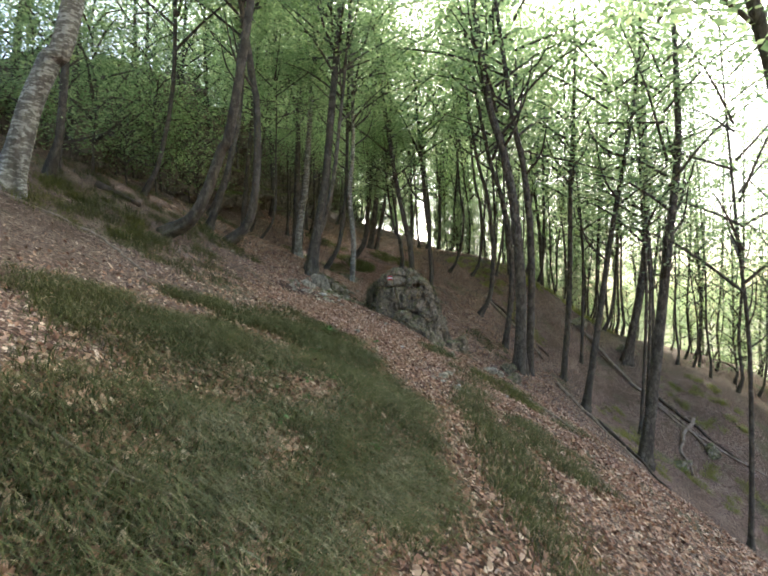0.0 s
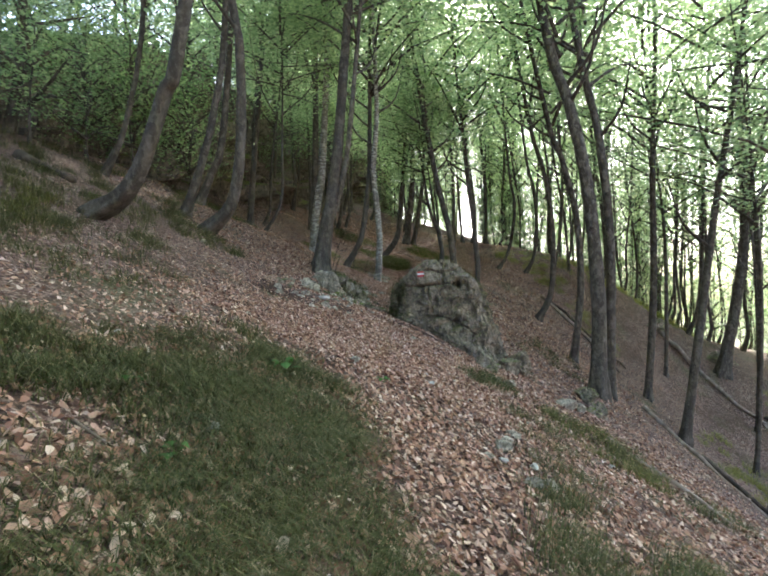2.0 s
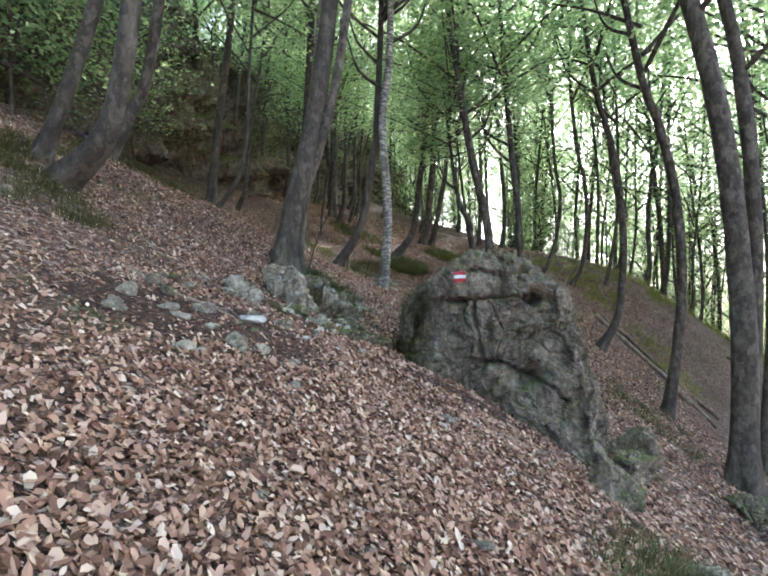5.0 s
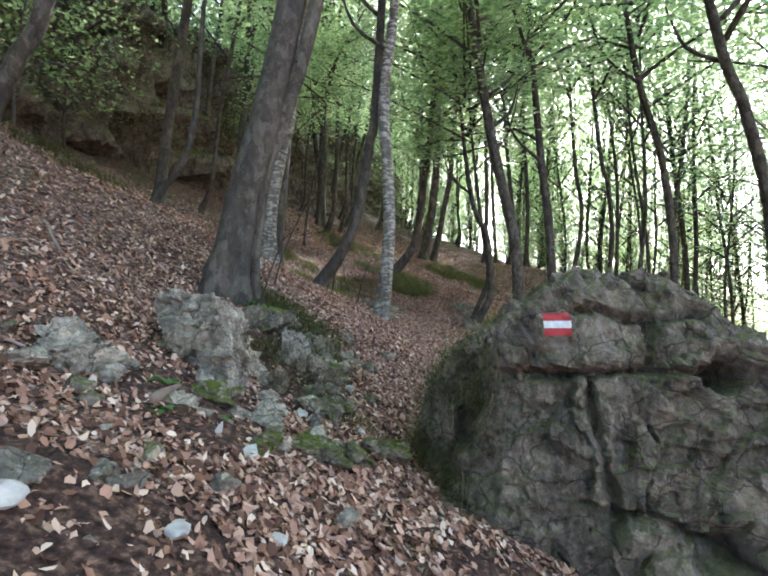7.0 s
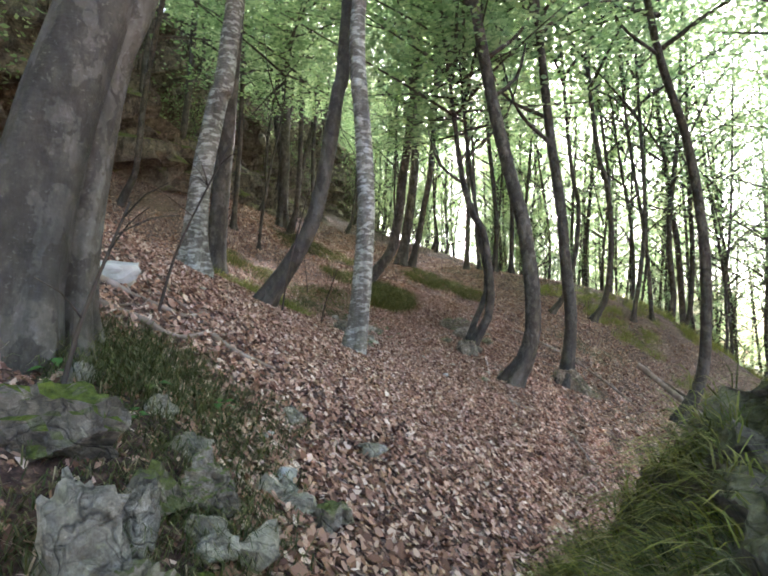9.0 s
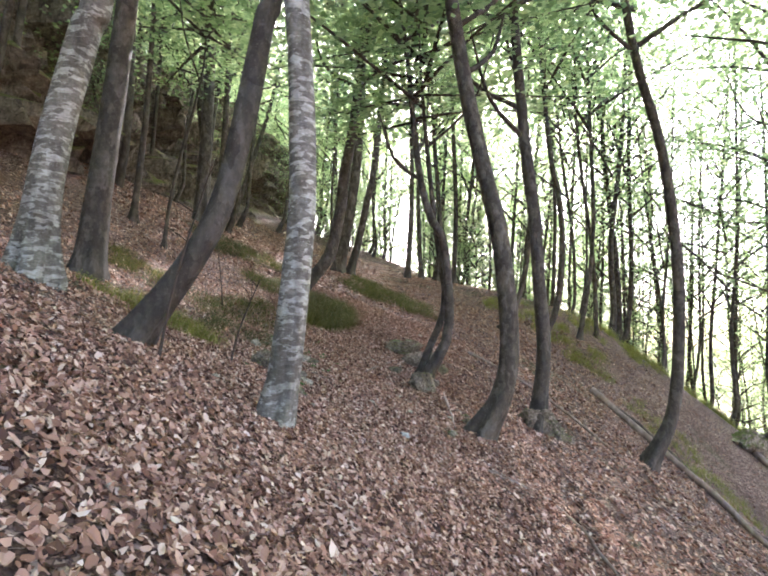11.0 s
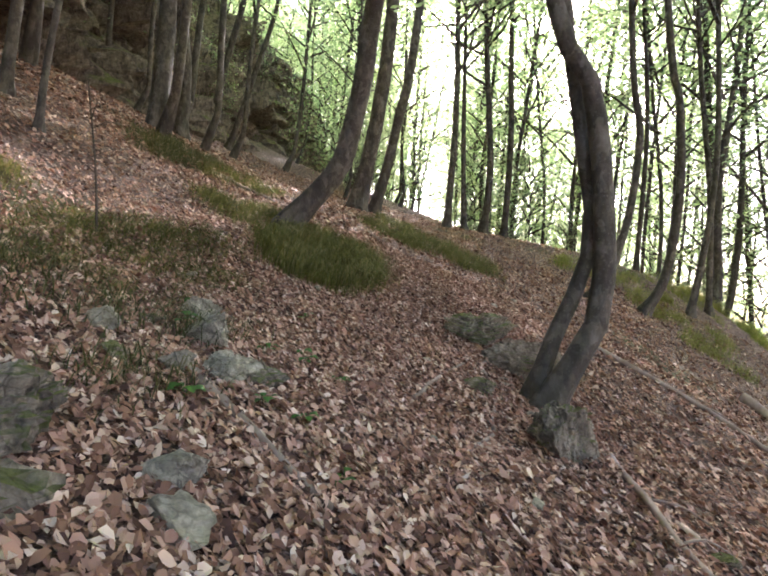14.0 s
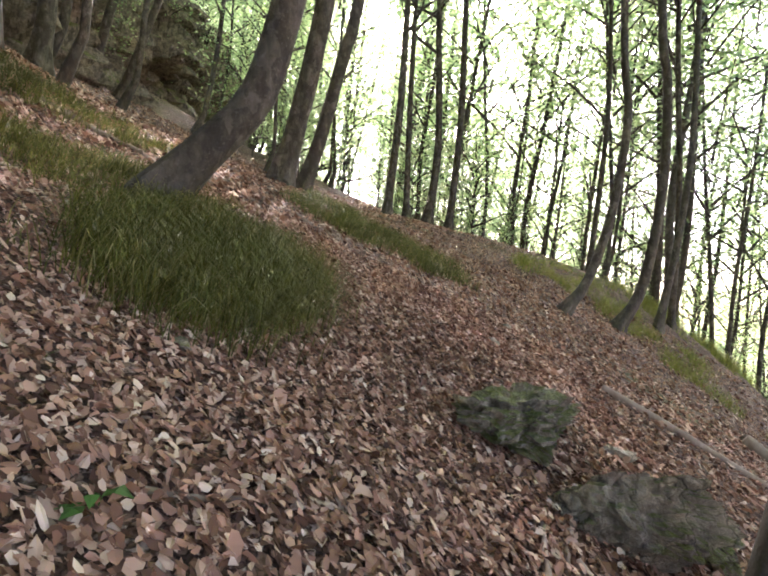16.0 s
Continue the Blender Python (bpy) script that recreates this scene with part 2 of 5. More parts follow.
CROWN = leafy("beech_leaves", ((0.0, (0.17, 0.24, 0.11)), (0.4, (0.28, 0.37, 0.17)), (0.75, (0.40, 0.49, 0.23)), (1.0, (0.54, 0.60, 0.30))), 0.72)
LITTER = leafy("dry_leaves", ((0.0, (0.05, 0.022, 0.013)), (0.25, (0.19, 0.092, 0.054)), (0.6, (0.39, 0.212, 0.138)), (0.87, (0.56, 0.365, 0.255)), (1.0, (0.72, 0.55, 0.41))), 0.12, 0.7)
LITTER_ONE = leafy("dry_leaf", ((0.0, (0.05, 0.022, 0.013)), (0.25, (0.18, 0.088, 0.050)), (0.6, (0.36, 0.198, 0.125)), (0.87, (0.53, 0.345, 0.235)), (1.0, (0.70, 0.53, 0.39))), 0.12, 0.7, True)
GRASS = leafy("forest_grass", ((0.0, (0.04, 0.052, 0.014)), (0.5, (0.085, 0.095, 0.026)), (0.85, (0.15, 0.135, 0.05)), (1.0, (0.36, 0.29, 0.17))), 0.35)
GRASS_OLIVE = leafy("olive_grass", ((0.0, (0.05, 0.055, 0.012)), (0.5, (0.12, 0.122, 0.025)), (0.88, (0.22, 0.20, 0.055)), (1.0, (0.36, 0.30, 0.14))), 0.4)
# brighter, yellower grass: the sunlight is put into its colour
GRASS_GOLD = leafy("sunlit_tint_grass", ((0.0, (0.10, 0.13, 0.02)), (0.5, (0.22, 0.23, 0.04)), (1.0, (0.38, 0.34, 0.10))), 0.4)
HERB = leafy("herb_leaves", ((0.0, (0.03, 0.08, 0.015)), (1.0, (0.10, 0.20, 0.04))), 0.35)
SOIL = plain("bare_soil", ((0.35, (0.018, 0.009, 0.006)), (0.52, (0.06, 0.032, 0.022)), (0.66, (0.17, 0.10, 0.065))), 26, 0.95, 1.0)
RED_PAINT = plain("red_paint", ((0.3, (0.30, 0.03, 0.03)), (0.6, (0.42, 0.045, 0.045)), (0.8, (0.34, 0.08, 0.07))), 20, 0.6, 0.3)
WHITE_PAINT = plain("white_paint", ((0.3, (0.55, 0.53, 0.50)), (0.6, (0.78, 0.77, 0.74)), (0.8, (0.7, 0.69, 0.66))), 20, 0.6, 0.3)


# ---- mesh helpers ----
def mesh_of(name, verts, faces, mat, smooth=True):
    me = bpy.data.meshes.new(name)
    me.from_pydata([tuple(v) for v in verts], [], [tuple(f) for f in faces])
    me.materials.append(mat)
    if smooth:
        me.polygons.foreach_set("use_smooth", [True] * len(me.polygons))
    me.update()
    return me


def part(name, me, parent, label=""):
    ob = new(name, me)
    ob.parent = parent
    if label:
        tagged(ob, label)
    return ob


def smooth_line(points, step):
    """Points along a Catmull-Rom curve through the given points, about step apart."""
    pts = [Vector(p) for p in points]
    pts = [pts[0] * 2 - pts[1]] + pts + [pts[-1] * 2 - pts[-2]]
    out = []
    for a, b, c, d in zip(pts, pts[1:], pts[2:], pts[3:]):
        n = max(1, int((c - b).length / step))
        for i in range(n):
            t = i / n
            out.append(0.5 * (2 * b + (c - a) * t + (2 * a - 5 * b + 4 * c - d) * t * t + (3 * b - a - 3 * c + d) * t ** 3))
    out.append(pts[-2])
    return out


def tube(line, radius, sides, rough=0.0, flare=None, seed=0):
    """Vertices and faces of a closed round tube; radius(i, s) with s from 0 to 1."""
    verts, faces = [], []
    n = len(line)
    side = Vector((1, 0, 0))
    for i, p in enumerate(line):
        d = (line[min(i + 1, n - 1)] - line[max(i - 1, 0)]).normalized()
        side = (side - d * side.dot(d))
        side = side.normalized() if side.length > 1e-4 else d.orthogonal().normalized()
        up = d.cross(side)
        r = radius(i / (n - 1))
        for k in range(sides):
            a = 2 * math.pi * k / sides
            w = 1 + rough * noise.noise((math.cos(a) * 1.3 + seed, math.sin(a) * 1.3, i * 0.35 + seed))
            if flare:
                w *= flare(p, a)
            verts.append(p + (side * math.cos(a) + up * math.sin(a)) * r * w)
    for i in range(n - 1):
        for k in range(sides):
            k2 = (k + 1) % sides
            faces.append((i * sides + k, i * sides + k2, (i + 1) * sides + k2, (i + 1) * sides + k))
    faces.append(tuple(range(sides - 1, -1, -1)))
    faces.append(tuple((n - 1) * sides + k for k in range(sides)))
    return verts, faces


def join(*lots):
    verts, faces = [], []
    for v, f in lots:
        o = len(verts)
        verts += list(v)
        faces += [tuple(i + o for i in q) for q in f]
    return verts, faces


# ---- the ground ----
def graded(lo, hi, step, far):
    core = np.arange(lo, hi + step / 2, step)
    out, d, grow = [], step, 1.22
    reach = 0
    while reach < far:
        d *= grow
        reach += d
        out.append(reach)
    out = np.array(out)
    return np.concatenate([(lo - out)[::-1], core, hi + out])


gx, gy = graded(-12, 13, 0.16, 700), graded(-5, 46, 0.18, 700)
GX, GY = np.meshgrid(gx, gy)
GZ = ground_base(GX, GY)
flat = np.column_stack([GX.ravel(), GY.ravel(), GZ.ravel()])
for row in flat:
    x, y = row[0], row[1]
    if abs(x) < 70 and -30 < y < 110:
        row[2] += 0.10 * noise.noise((x * 0.7, y * 0.7, 3.1)) + 0.035 * noise.noise((x * 2.3, y * 2.3, 7.7))
nx, ny = len(gx), len(gy)
idx = np.arange(nx * ny).reshape(ny, nx)
quads = np.stack([idx[:-1, :-1], idx[:-1, 1:], idx[1:, 1:], idx[1:, :-1]], -1).reshape(-1, 4)
floor = new("ground", mesh_of("ground", flat.tolist(), quads.tolist(), GROUND))
tagged(floor, "steep forest floor of brown leaf litter, bare soil and moss", "ground", kind="structure")


# ---- trees ----
def leaf_quads(rng, centres, spread, per, size, flatness=0.35):
    """Rhombic leaves scattered round centres, mostly lying flat."""
    n = len(centres) * per
    c = np.repeat(np.array(centres), per, 0) + rng.normal(0, 1, (n, 3)) * np.array(spread)
    yaw = rng.uniform(0, 2 * np.pi, n)
    tilt = rng.normal(0, flatness, n)
    roll = rng.normal(0, flatness, n)
    length = size * rng.uniform(0.7, 1.3, n)
    a = np.stack([np.cos(yaw) * np.cos(tilt), np.sin(yaw) * np.cos(tilt), np.sin(tilt)], -1)
    b = np.stack([-np.sin(yaw) * np.cos(roll), np.cos(yaw) * np.cos(roll), np.sin(roll)], -1)
    L, W = length[:, None] * 0.5, length[:, None] * 0.32
    v = np.stack([c - a * L, c + b * W, c + a * L, c - b * W], 1).reshape(-1, 3)
    f = np.arange(n * 4).reshape(n, 4)
    return v, f


def crown_mesh(seed, height, radius, branches, sprays, per, size):
    """Limbs and leaves of a beech crown; z = 0 is where the crown begins."""
    rng = np.random.RandomState(seed)
    limbs, centres = [], []
    for k in range(branches):
        z0 = height * (0.02 + 0.9 * (k + rng.uniform(0, 1)) / branches)
        a = k * 2.4 + rng.uniform(-0.5, 0.5)
        reach = radius * rng.uniform(0.55, 1.1) * (1.0 - 0.55 * (z0 / height) ** 2)
        rise = reach * rng.uniform(0.25, 0.9)
        end = Vector((math.cos(a) * reach, math.sin(a) * reach, z0 + rise))
        mid = Vector((math.cos(a) * reach * 0.45, math.sin(a) * reach * 0.45, z0 + rise * 0.55 + rng.uniform(-0.1, 0.25)))
        line = smooth_line([(0, 0, z0), mid, end], reach / 5)
        r0 = 0.05 * (1 - 0.6 * z0 / height)
        limbs.append(tube(line, lambda s, r0=r0: r0 * (1 - 0.85 * s) + 0.006, 5))
        for j in range(sprays):
            s = 0.3 + 0.75 * (j + rng.uniform(0, 1)) / sprays
            base = line[min(len(line) - 1, int(s * (len(line) - 1)))]
            off = rng.normal(0, 1, 3) * np.array([0.38, 0.38, 0.16])
            centres.append((base.x + off[0], base.y + off[1], base.z + off[2]))
    leaves = leaf_quads(rng, centres, (0.62, 0.62, 0.2), per, size)
    lv, lf = join(*limbs)
    o = len(lv)
    me = mesh_of("crown", lv + [Vector(v) for v in leaves[0]], lf + [tuple(int(i) + o for i in q) for q in leaves[1]], BARK, False)
    me.materials.append(CROWN)
    me.polygons.foreach_set("material_index", [0] * len(lf) + [1] * len(leaves[1]))
    return me


CROWNS = [crown_mesh(11 + i, 21.0, 3.9 + 0.3 * (i % 3), 28, 5, 22, 0.175) for i in range(5)]
FAR_CROWNS = [crown_mesh(51 + i, 24.0, 4.4, 32, 5, 27, 0.32) for i in range(3)]
NEAR_CROWNS = [crown_mesh(31 + i, 13.0, 3.9 + 0.3 * (i % 2), 21, 7, 38, 0.135) for i in range(4)]
BUSH = crown_mesh(77, 4.0, 1.5, 12, 4, 34, 0.11)


def trunk_mesh(controls, d, height, seed, sides=12, step=0.35, foot=1.0):
    last, prev = Vector(controls[-1]), Vector(controls[-2])
    way = (last - prev).normalized()
    way = (way * 0.5 + Vector((0, 0, 1)) * 0.5).normalized()
    if last.z < height:
        k = height - last.z
        bend = noise.noise((seed * 3.7, 1.3, 0)) * 0.5
        controls = list(controls) + [last + way * k * 0.5 + Vector((bend, bend * 0.6, 0)), last + way * k]
    line = smooth_line(controls, step)

    def radius(s):
        return d * 0.5 * ((1 - s) ** 0.75 * 0.93 + 0.07)

    def flare(p, a):
        z = max(0.0, p.z)
        k = math.exp(-z / (d * 1.1)) * foot
        groove = 0.10 * (foot - 1.0) * math.exp(-z / (d * 6)) * math.sin(a * 5 + seed)
        return 1 + groove + k * (0.45 + 0.35 * math.sin(a * 4 + seed) + 0.2 * math.sin(a * 7 + seed * 2) + 0.15 * noise.noise((math.cos(a) * 3, math.sin(a) * 3, seed)))

    return tube(line, radius, sides, 0.10, flare, seed), line


HEROES = []


def beech(x, y, d, *bends, height=None, label="", bark=None, foot=1.0):
    """A beech at (x, y) with a trunk d thick. bends: (height, sideways offset) of the trunk's line."""
    seed = len(HEROES) + 1
    rng = np.random.RandomState(500 + seed)
    height = height or float(np.clip(14 + d * 17, 16, 23)) + rng.uniform(-1, 1.5) + (6 if x > 4 else 0)
    z = ground(x, y)
    HEROES.append((x, y))
    tree = new("beech_tree")
    tree.location = (x, y, z)
    tagged(tree, label or "grey-barked beech with a curved trunk and a high green crown", "tree", "beeches on the slope")
    ctrl = [Vector((-bends[0][1] * 0.35, 0, -0.45)), Vector((0, 0, 0.0))] + [Vector((o, 0.05 * h * math.sin(seed), h)) for h, o in bends]
    (tv, tf), line = trunk_mesh(ctrl, d, height, seed, 22, 0.22, foot)
    part("trunk", mesh_of("trunk", tv, tf, bark or BARK), tree)
    k0 = max(5.2, height * 0.38)
    for i in range(5):
        zz = k0 * rng.uniform(0.75, 1.5)
        p = min(line, key=lambda q: abs(q.z - zz))
        a = rng.uniform(0, 6.28)
        ln = rng.uniform(1.4, 3.2)
        e = p + Vector((math.cos(a) * ln * 0.6, math.sin(a) * ln * 0.6, ln))
        m = p + Vector((math.cos(a) * ln * 0.4, math.sin(a) * ln * 0.4, ln * 0.35))
        part("branch", mesh_of("branch", *tube(smooth_line([p, m, e], 0.3), lambda s, r=d * 0.16: r * (1 - 0.8 * s) + 0.008, 6), BARK), tree)
    p = min(line, key=lambda q: abs(q.z - k0))
    sc = (height - k0 + 1.0) / 13.5
    o = part("crown", NEAR_CROWNS[seed % len(NEAR_CROWNS)], tree)
    o.location = p
    o.rotation_euler = (0, 0, seed * 1.7)
    wide = 1.4 if x > 4 else 1.15
    o.scale = (wide, wide, sc)
    return tree


BENT = "young beech with a trunk bent at the foot, leafy above"
beech(6.03, 19.07, 0.50, (2.92, 0.25), (6.70, 0.22), (9.87, -0.17), (12.4, -0.71), label="thick grey beech standing on the slope below the boulder")
beech(11.29, 19.5, 0.50, (5.15, 1.04), (9.43, 1.82), (13.8, 2.62), (18.2, 2.89), label="dark slender beech low on the slope")
beech(9.90, 22.3, 0.34, (4.56, 0.96), (8.70, 1.79), (14.4, 3.08), (18.6, 3.81))
beech(10.07, 26.0, 0.34, (4.9, 0.53), (10.6, 0.82), (16.4, 1.26))
for x, y in ((13.5, 24.5), (15.5, 27.8), (12.6, 30.2), (17.5, 31.0), (14.4, 17.8)):
    beech(x, y, 0.2, (3.0, 0.3), (8.0, 0.6), (13.0, 0.5))
beech(10.5, 9.0, 0.45, (6.0, 0.0), (12.0, -0.9), (18.0, -2.2))
beech(-5.37, 10.74, 0.30, (0.30, 0.69), (0.98, 1.18), (2.18, 1.68), (3.3, 2.08), label="beech whose foot lies along the slope before it rises")
beech(-4.91, 14.39, 0.30, (0.67, 0.72), (2.26, 1.06), (4.8, 1.15), (6.1, 1.0), label=BENT)
beech(-5.87, 15.0, 0.24, (1.2, 0.45), (2.9, 0.93), (5.2, 1.29), label=BENT)
beech(-6.67, 7.0, 0.46, (1.55, 0.36), (2.65, 0.77), (3.85, 1.23), label="stout leaning beech with pale flaking bark", bark=PALE_BARK)
beech(-2.57, 17.0, 0.39, (0.5, 0.07), (1.0, 0.15), (1.75, 0.33), (2.3, 0.45), (4.6, 0.8), label="old double-stemmed beech with a fluted foot above the trail", foot=1.35)
beech(-2.36, 17.2, 0.2, (0.5, 0.02), (1.1, 0.09), (1.7, 0.19), (2.25, 0.40), (4.4, 0.9), label="slim side stem grown against the old beech", foot=1.3)
beech(-1.37, 21.02, 0.255, (0.35, 0.07), (0.73, 0.11), (1.85, 0.19), (3.0, 0.15), (4.4, 0.09), (6.9, 0.35), label="smooth pale beech with blotched bark beside the trail", bark=PALE_BARK)
beech(-2.65, 21.2, 0.23, (0.60, 0.42), (1.2, 0.72), (2.0, 0.90), (2.95, 1.05), (3.9, 1.18), label=BENT)
beech(-4.18, 22.22, 0.36, (1.5, 0.08), (2.9, 0.32), (4.1, 0.51), label="straight grey beech with a spreading foot", bark=PALE_BARK)
beech(1.14, 24.07, 0.31, (0.43, 0.29), (0.98, 0.47), (1.6, 0.51), (2.4, 0.48), (3.2, 0.39), (3.8, 0.26), (6.5, -0.2), label="beech below the trail, its trunk bowed like a sickle")
beech(2.57, 25.6, 0.27, (0.4, 0.08), (1.5, 0.22), (2.8, 0.18), (3.8, 0.17), (5.2, 0.06), (6.2, 0.0), label="slim beech growing from a rock below the trail")
beech(5.72, 27.4, 0.28, (1.2, 0.66), (3.2, 0.93), (5.0, 0.96), (7.4, 0.74), (10.3, 0.15), label=BENT)
beech(-2.21, 29.56, 0.33, (0.60, 0.51), (1.05, 0.81), (1.8, 0.99), (2.5, 1.11), (3.2, 1.17), (5.5, 1.5), label="beech leaning far out over mossy grass, curving upright")
beech(-1.37, 34.9, 0.42, (1.06, 0.23), (2.69, 0.49), (4.47, 0.68), (7.5, 0.8), label="cluster-grown beech with a dark broad foot")
beech(-0.95, 35.3, 0.30, (1.1, 0.3), (2.7, 0.62), (5.0, 1.0), label="side stem of the beech cluster")
beech(0.65, 26.25, 0.21, (0.38, 0.23), (0.73, 0.43), (1.15, 0.50), (1.84, 0.49), (2.5, 0.44), (2.9, 0.37), (3.2, 0.17), (4.4, -0.1), height=10, label=BENT)
beech(0.58, 26.38, 0.15, (0.57, 0.19), (0.93, 0.36), (1.29, 0.49), (1.72, 0.52), (2.6, 0.40), (3.5, 0.3), height=9, label=BENT)
beech(4.62, 34.2, 0.20, (0.7, 0.51), (2.2, 0.99), (4.3, 1.25), (6.4, 1.04), label=BENT)
beech(6.42, 34.9, 0.24, (1.06, 0.56), (3.38, 0.86), (5.7, 0.76), (7.4, 0.45), label=BENT)
beech(6.75, 20.3, 0.36, (5.4, 0.3), (9.2, 0.1), (12.3, -0.4))
beech(16.4, 32.3, 0.6, (7.0, 1.6), (14.0, 2.0))
beech(-4.9, 24.6, 0.40, (3.9, 0.2), (8.1, 0.37))
beech(-7.0, 17.9, 0.27, (0.97, 0.43), (2.74, 0.92))
beech(-5.35, 19.7, 0.12, (1.15, 0.66), (3.6, 0.76), height=9)
beech(-7.18, 22.6, 0.28, (2.15, 0.22), (5.83, 0.68))
beech(6.3, 23.2, 0.30, (3.1, 0.45), (5.9, 0.42), (8.2, 0.0), (10.0, -0.5))
beech(-7.6, 38.4, 0.42, (2.3, 0.14), (6.2, -0.31), (11.5, 0.22))
beech(-6.46, 29.4, 0.17, (1.97, 0.1), (4.0, 0.14))
beech(8.4, 36.0, 0.20, (4.5, 0.89), (11.2, 1.13))
beech(1.90, 40.6, 0.29, (4.27, 0.24), (9.81, 0.21))
beech(-6.17, 33.8, 0.45, (1.53, 0.02), (4.14, 0.07))
beech(-5.29, 28.5, 0.10, (1.04, 0.1), (2.36, 0.33), height=7)
beech(-8.3, 43.2, 0.32, (3.2, 0.59), (7.5, 1.56))
beech(-7.6, 43.8, 0.28, (3.1, 0.89), (7.0, 1.9))
beech(2.62, 40.8, 0.22, (3.79, -0.11), (7.88, -0.14))
beech(3.45, 41.2, 0.30, (2.9, 0.25), (8.2, -0.02))
beech(4.5, 42.0, 0.27, (3.9, 0.2), (8.5, 0.1))
beech(9.6, 36.9, 0.18, (3.6, -0.1), (8.2, -0.6))
beech(9.1, 40.2, 0.2, (5.5, 0.2), (11.0, -0.2))
beech(13.8, 42.6, 0.36, (5.5, 0.0), (11.0, -0.4))

# unseen trees added beside and behind the start of the trail, to shade it
for x, y in ((-4.6, 1.2), (-6.4, 3.6), (6.6, 1.0), (7.6, 4.2), (1.6, -7.5), (-2.4, -6.0), (4.8, -5.0)):
    beech(x, y, 0.32, (2.0, 0.2), (5.0, 0.5), height=20)

# slender trees of the wood behind, five kinds repeated
KINDS = []
for i in range(5):
    rng = np.random.RandomState(70 + i)
    t = new("forest_beech")
    tagged(t, "slender tall beech of the wood, grey trunk, light green leaves", "tree", "slender beeches of the wood")
    o = rng.uniform(-0.5, 0.5, 4)
    ctrl = [Vector((-0.3, 0, -0.5)), Vector((0, 0, 0)), Vector((0.35, 0, 1.0)), Vector((0.45 + o[0] * 0.5, o[1] * 0.4, 4)), Vector((0.4 + o[2], o[3], 9))]
    (tv, tf), line = trunk_mesh(ctrl, 0.16 + 0.025 * i, 27.5, 40 + i, 8, 1.0)
    part("trunk", mesh_of("trunk", tv, tf, BARK), t)
    p = min(line, key=lambda q: abs(q.z - 5.0))
    ob = part("crown", CROWNS[i], t)
    ob.location = p
    ob.rotation_euler = (0, 0, i * 1.1)
    ob.scale = (1.0, 1.0, 1.0)
    KINDS.append(t)

for i in range(3):
    t = new("far_beech")
    tagged(t, "tall leafy beech far back in the wood", "tree", "trees far back in the wood")
    (tv, tf), line = trunk_mesh([Vector((-0.2, 0, -0.5)), Vector((0, 0, 0)), Vector((0.3, 0, 2)), Vector((0.5, 0.2 * i, 9))], 0.26, 28.0, 60 + i, 6, 1.5)
    part("trunk", mesh_of("trunk", tv, tf, BARK), t)
    ob = part("crown", FAR_CROWNS[i], t)
    ob.location = (0.35, 0, 2.6)
    KINDS.append(t)

rng = np.random.RandomState(5)
spots = []


def free(x, y, gap):
    if abs(x - np.interp(y, PATH_Y, PATH_X)) < (3.4 if y < 48 else 1.5) and y > -4:
        return False
    if any((x - a) ** 2 + (y - b) ** 2 < 1.9 for a, b in HEROES):
        return False
    return all((x - a) ** 2 + (y - b) ** 2 > gap * gap for a, b in spots)


def scatter(count, x0, x1, y0, y1, gap):
    tries = 0
    while count and tries < 4000:
        tries += 1
        x, y = rng.uniform(x0, x1), rng.uniform(y0, y1)
        if free(x, y, gap):
            spots.append((x, y))
            count -= 1


scatter(52, -6, 16, 43, 75, 1.8)
scatter(8, 1, 14, 44, 62, 1.5)
scatter(10, 15, 30, 35, 46, 1.9)
scatter(26, 10, 28, 39, 52, 2.0)
scatter(22, 22, 44, 33, 60, 2.6)
scatter(5, 26, 36, 18, 32, 2.6)
scatter(14, 21, 34, 28, 40, 1.7)
scatter(11, -5, 13, 47, 62, 1.6)
scatter(12, 1, 12, 62, 80, 1.7)
scatter(9, 14, 26, 50, 64, 1.8)
# added out of view behind the start, to block light there
scatter(5, 6, 14, -9, -3, 3.0)
scatter(20, -14, -5, 20, 44, 1.7)
scatter(10, -16, -8, 6, 22, 2.4)
scatter(16, -30, -12, 22, 70, 3.2)
# more unseen trees added behind the start
scatter(8, -12, 14, -16, -6, 3.5)
near_count = len(spots)
scatter(44, -26, 12, 66, 100, 2.4)
scatter(24, 2, 40, 60, 90, 2.4)
scatter(34, 12, 62, 50, 100, 3.2)
scatter(20, 30, 60, 16, 50, 3.0)
placed = set()
for i, (x, y) in enumerate(spots):
    m = Matrix.Translation((x, y, ground(x, y))) @ pose(0, 0, 0, rng.uniform(-3, 3), rng.uniform(-2, 6), rng.uniform(-50, 50))
    s = rng.uniform(0.8, 1.2)
    kind = KINDS[i % 5] if i < near_count else KINDS[5 + i % 3]
    if kind not in placed:
        placed.add(kind)
        kind.matrix_basis = m @ Matrix.Diagonal((s, s, s, 1))
    else:
        c = copy_thing(kind, m)
        c.scale = (s, s, s)


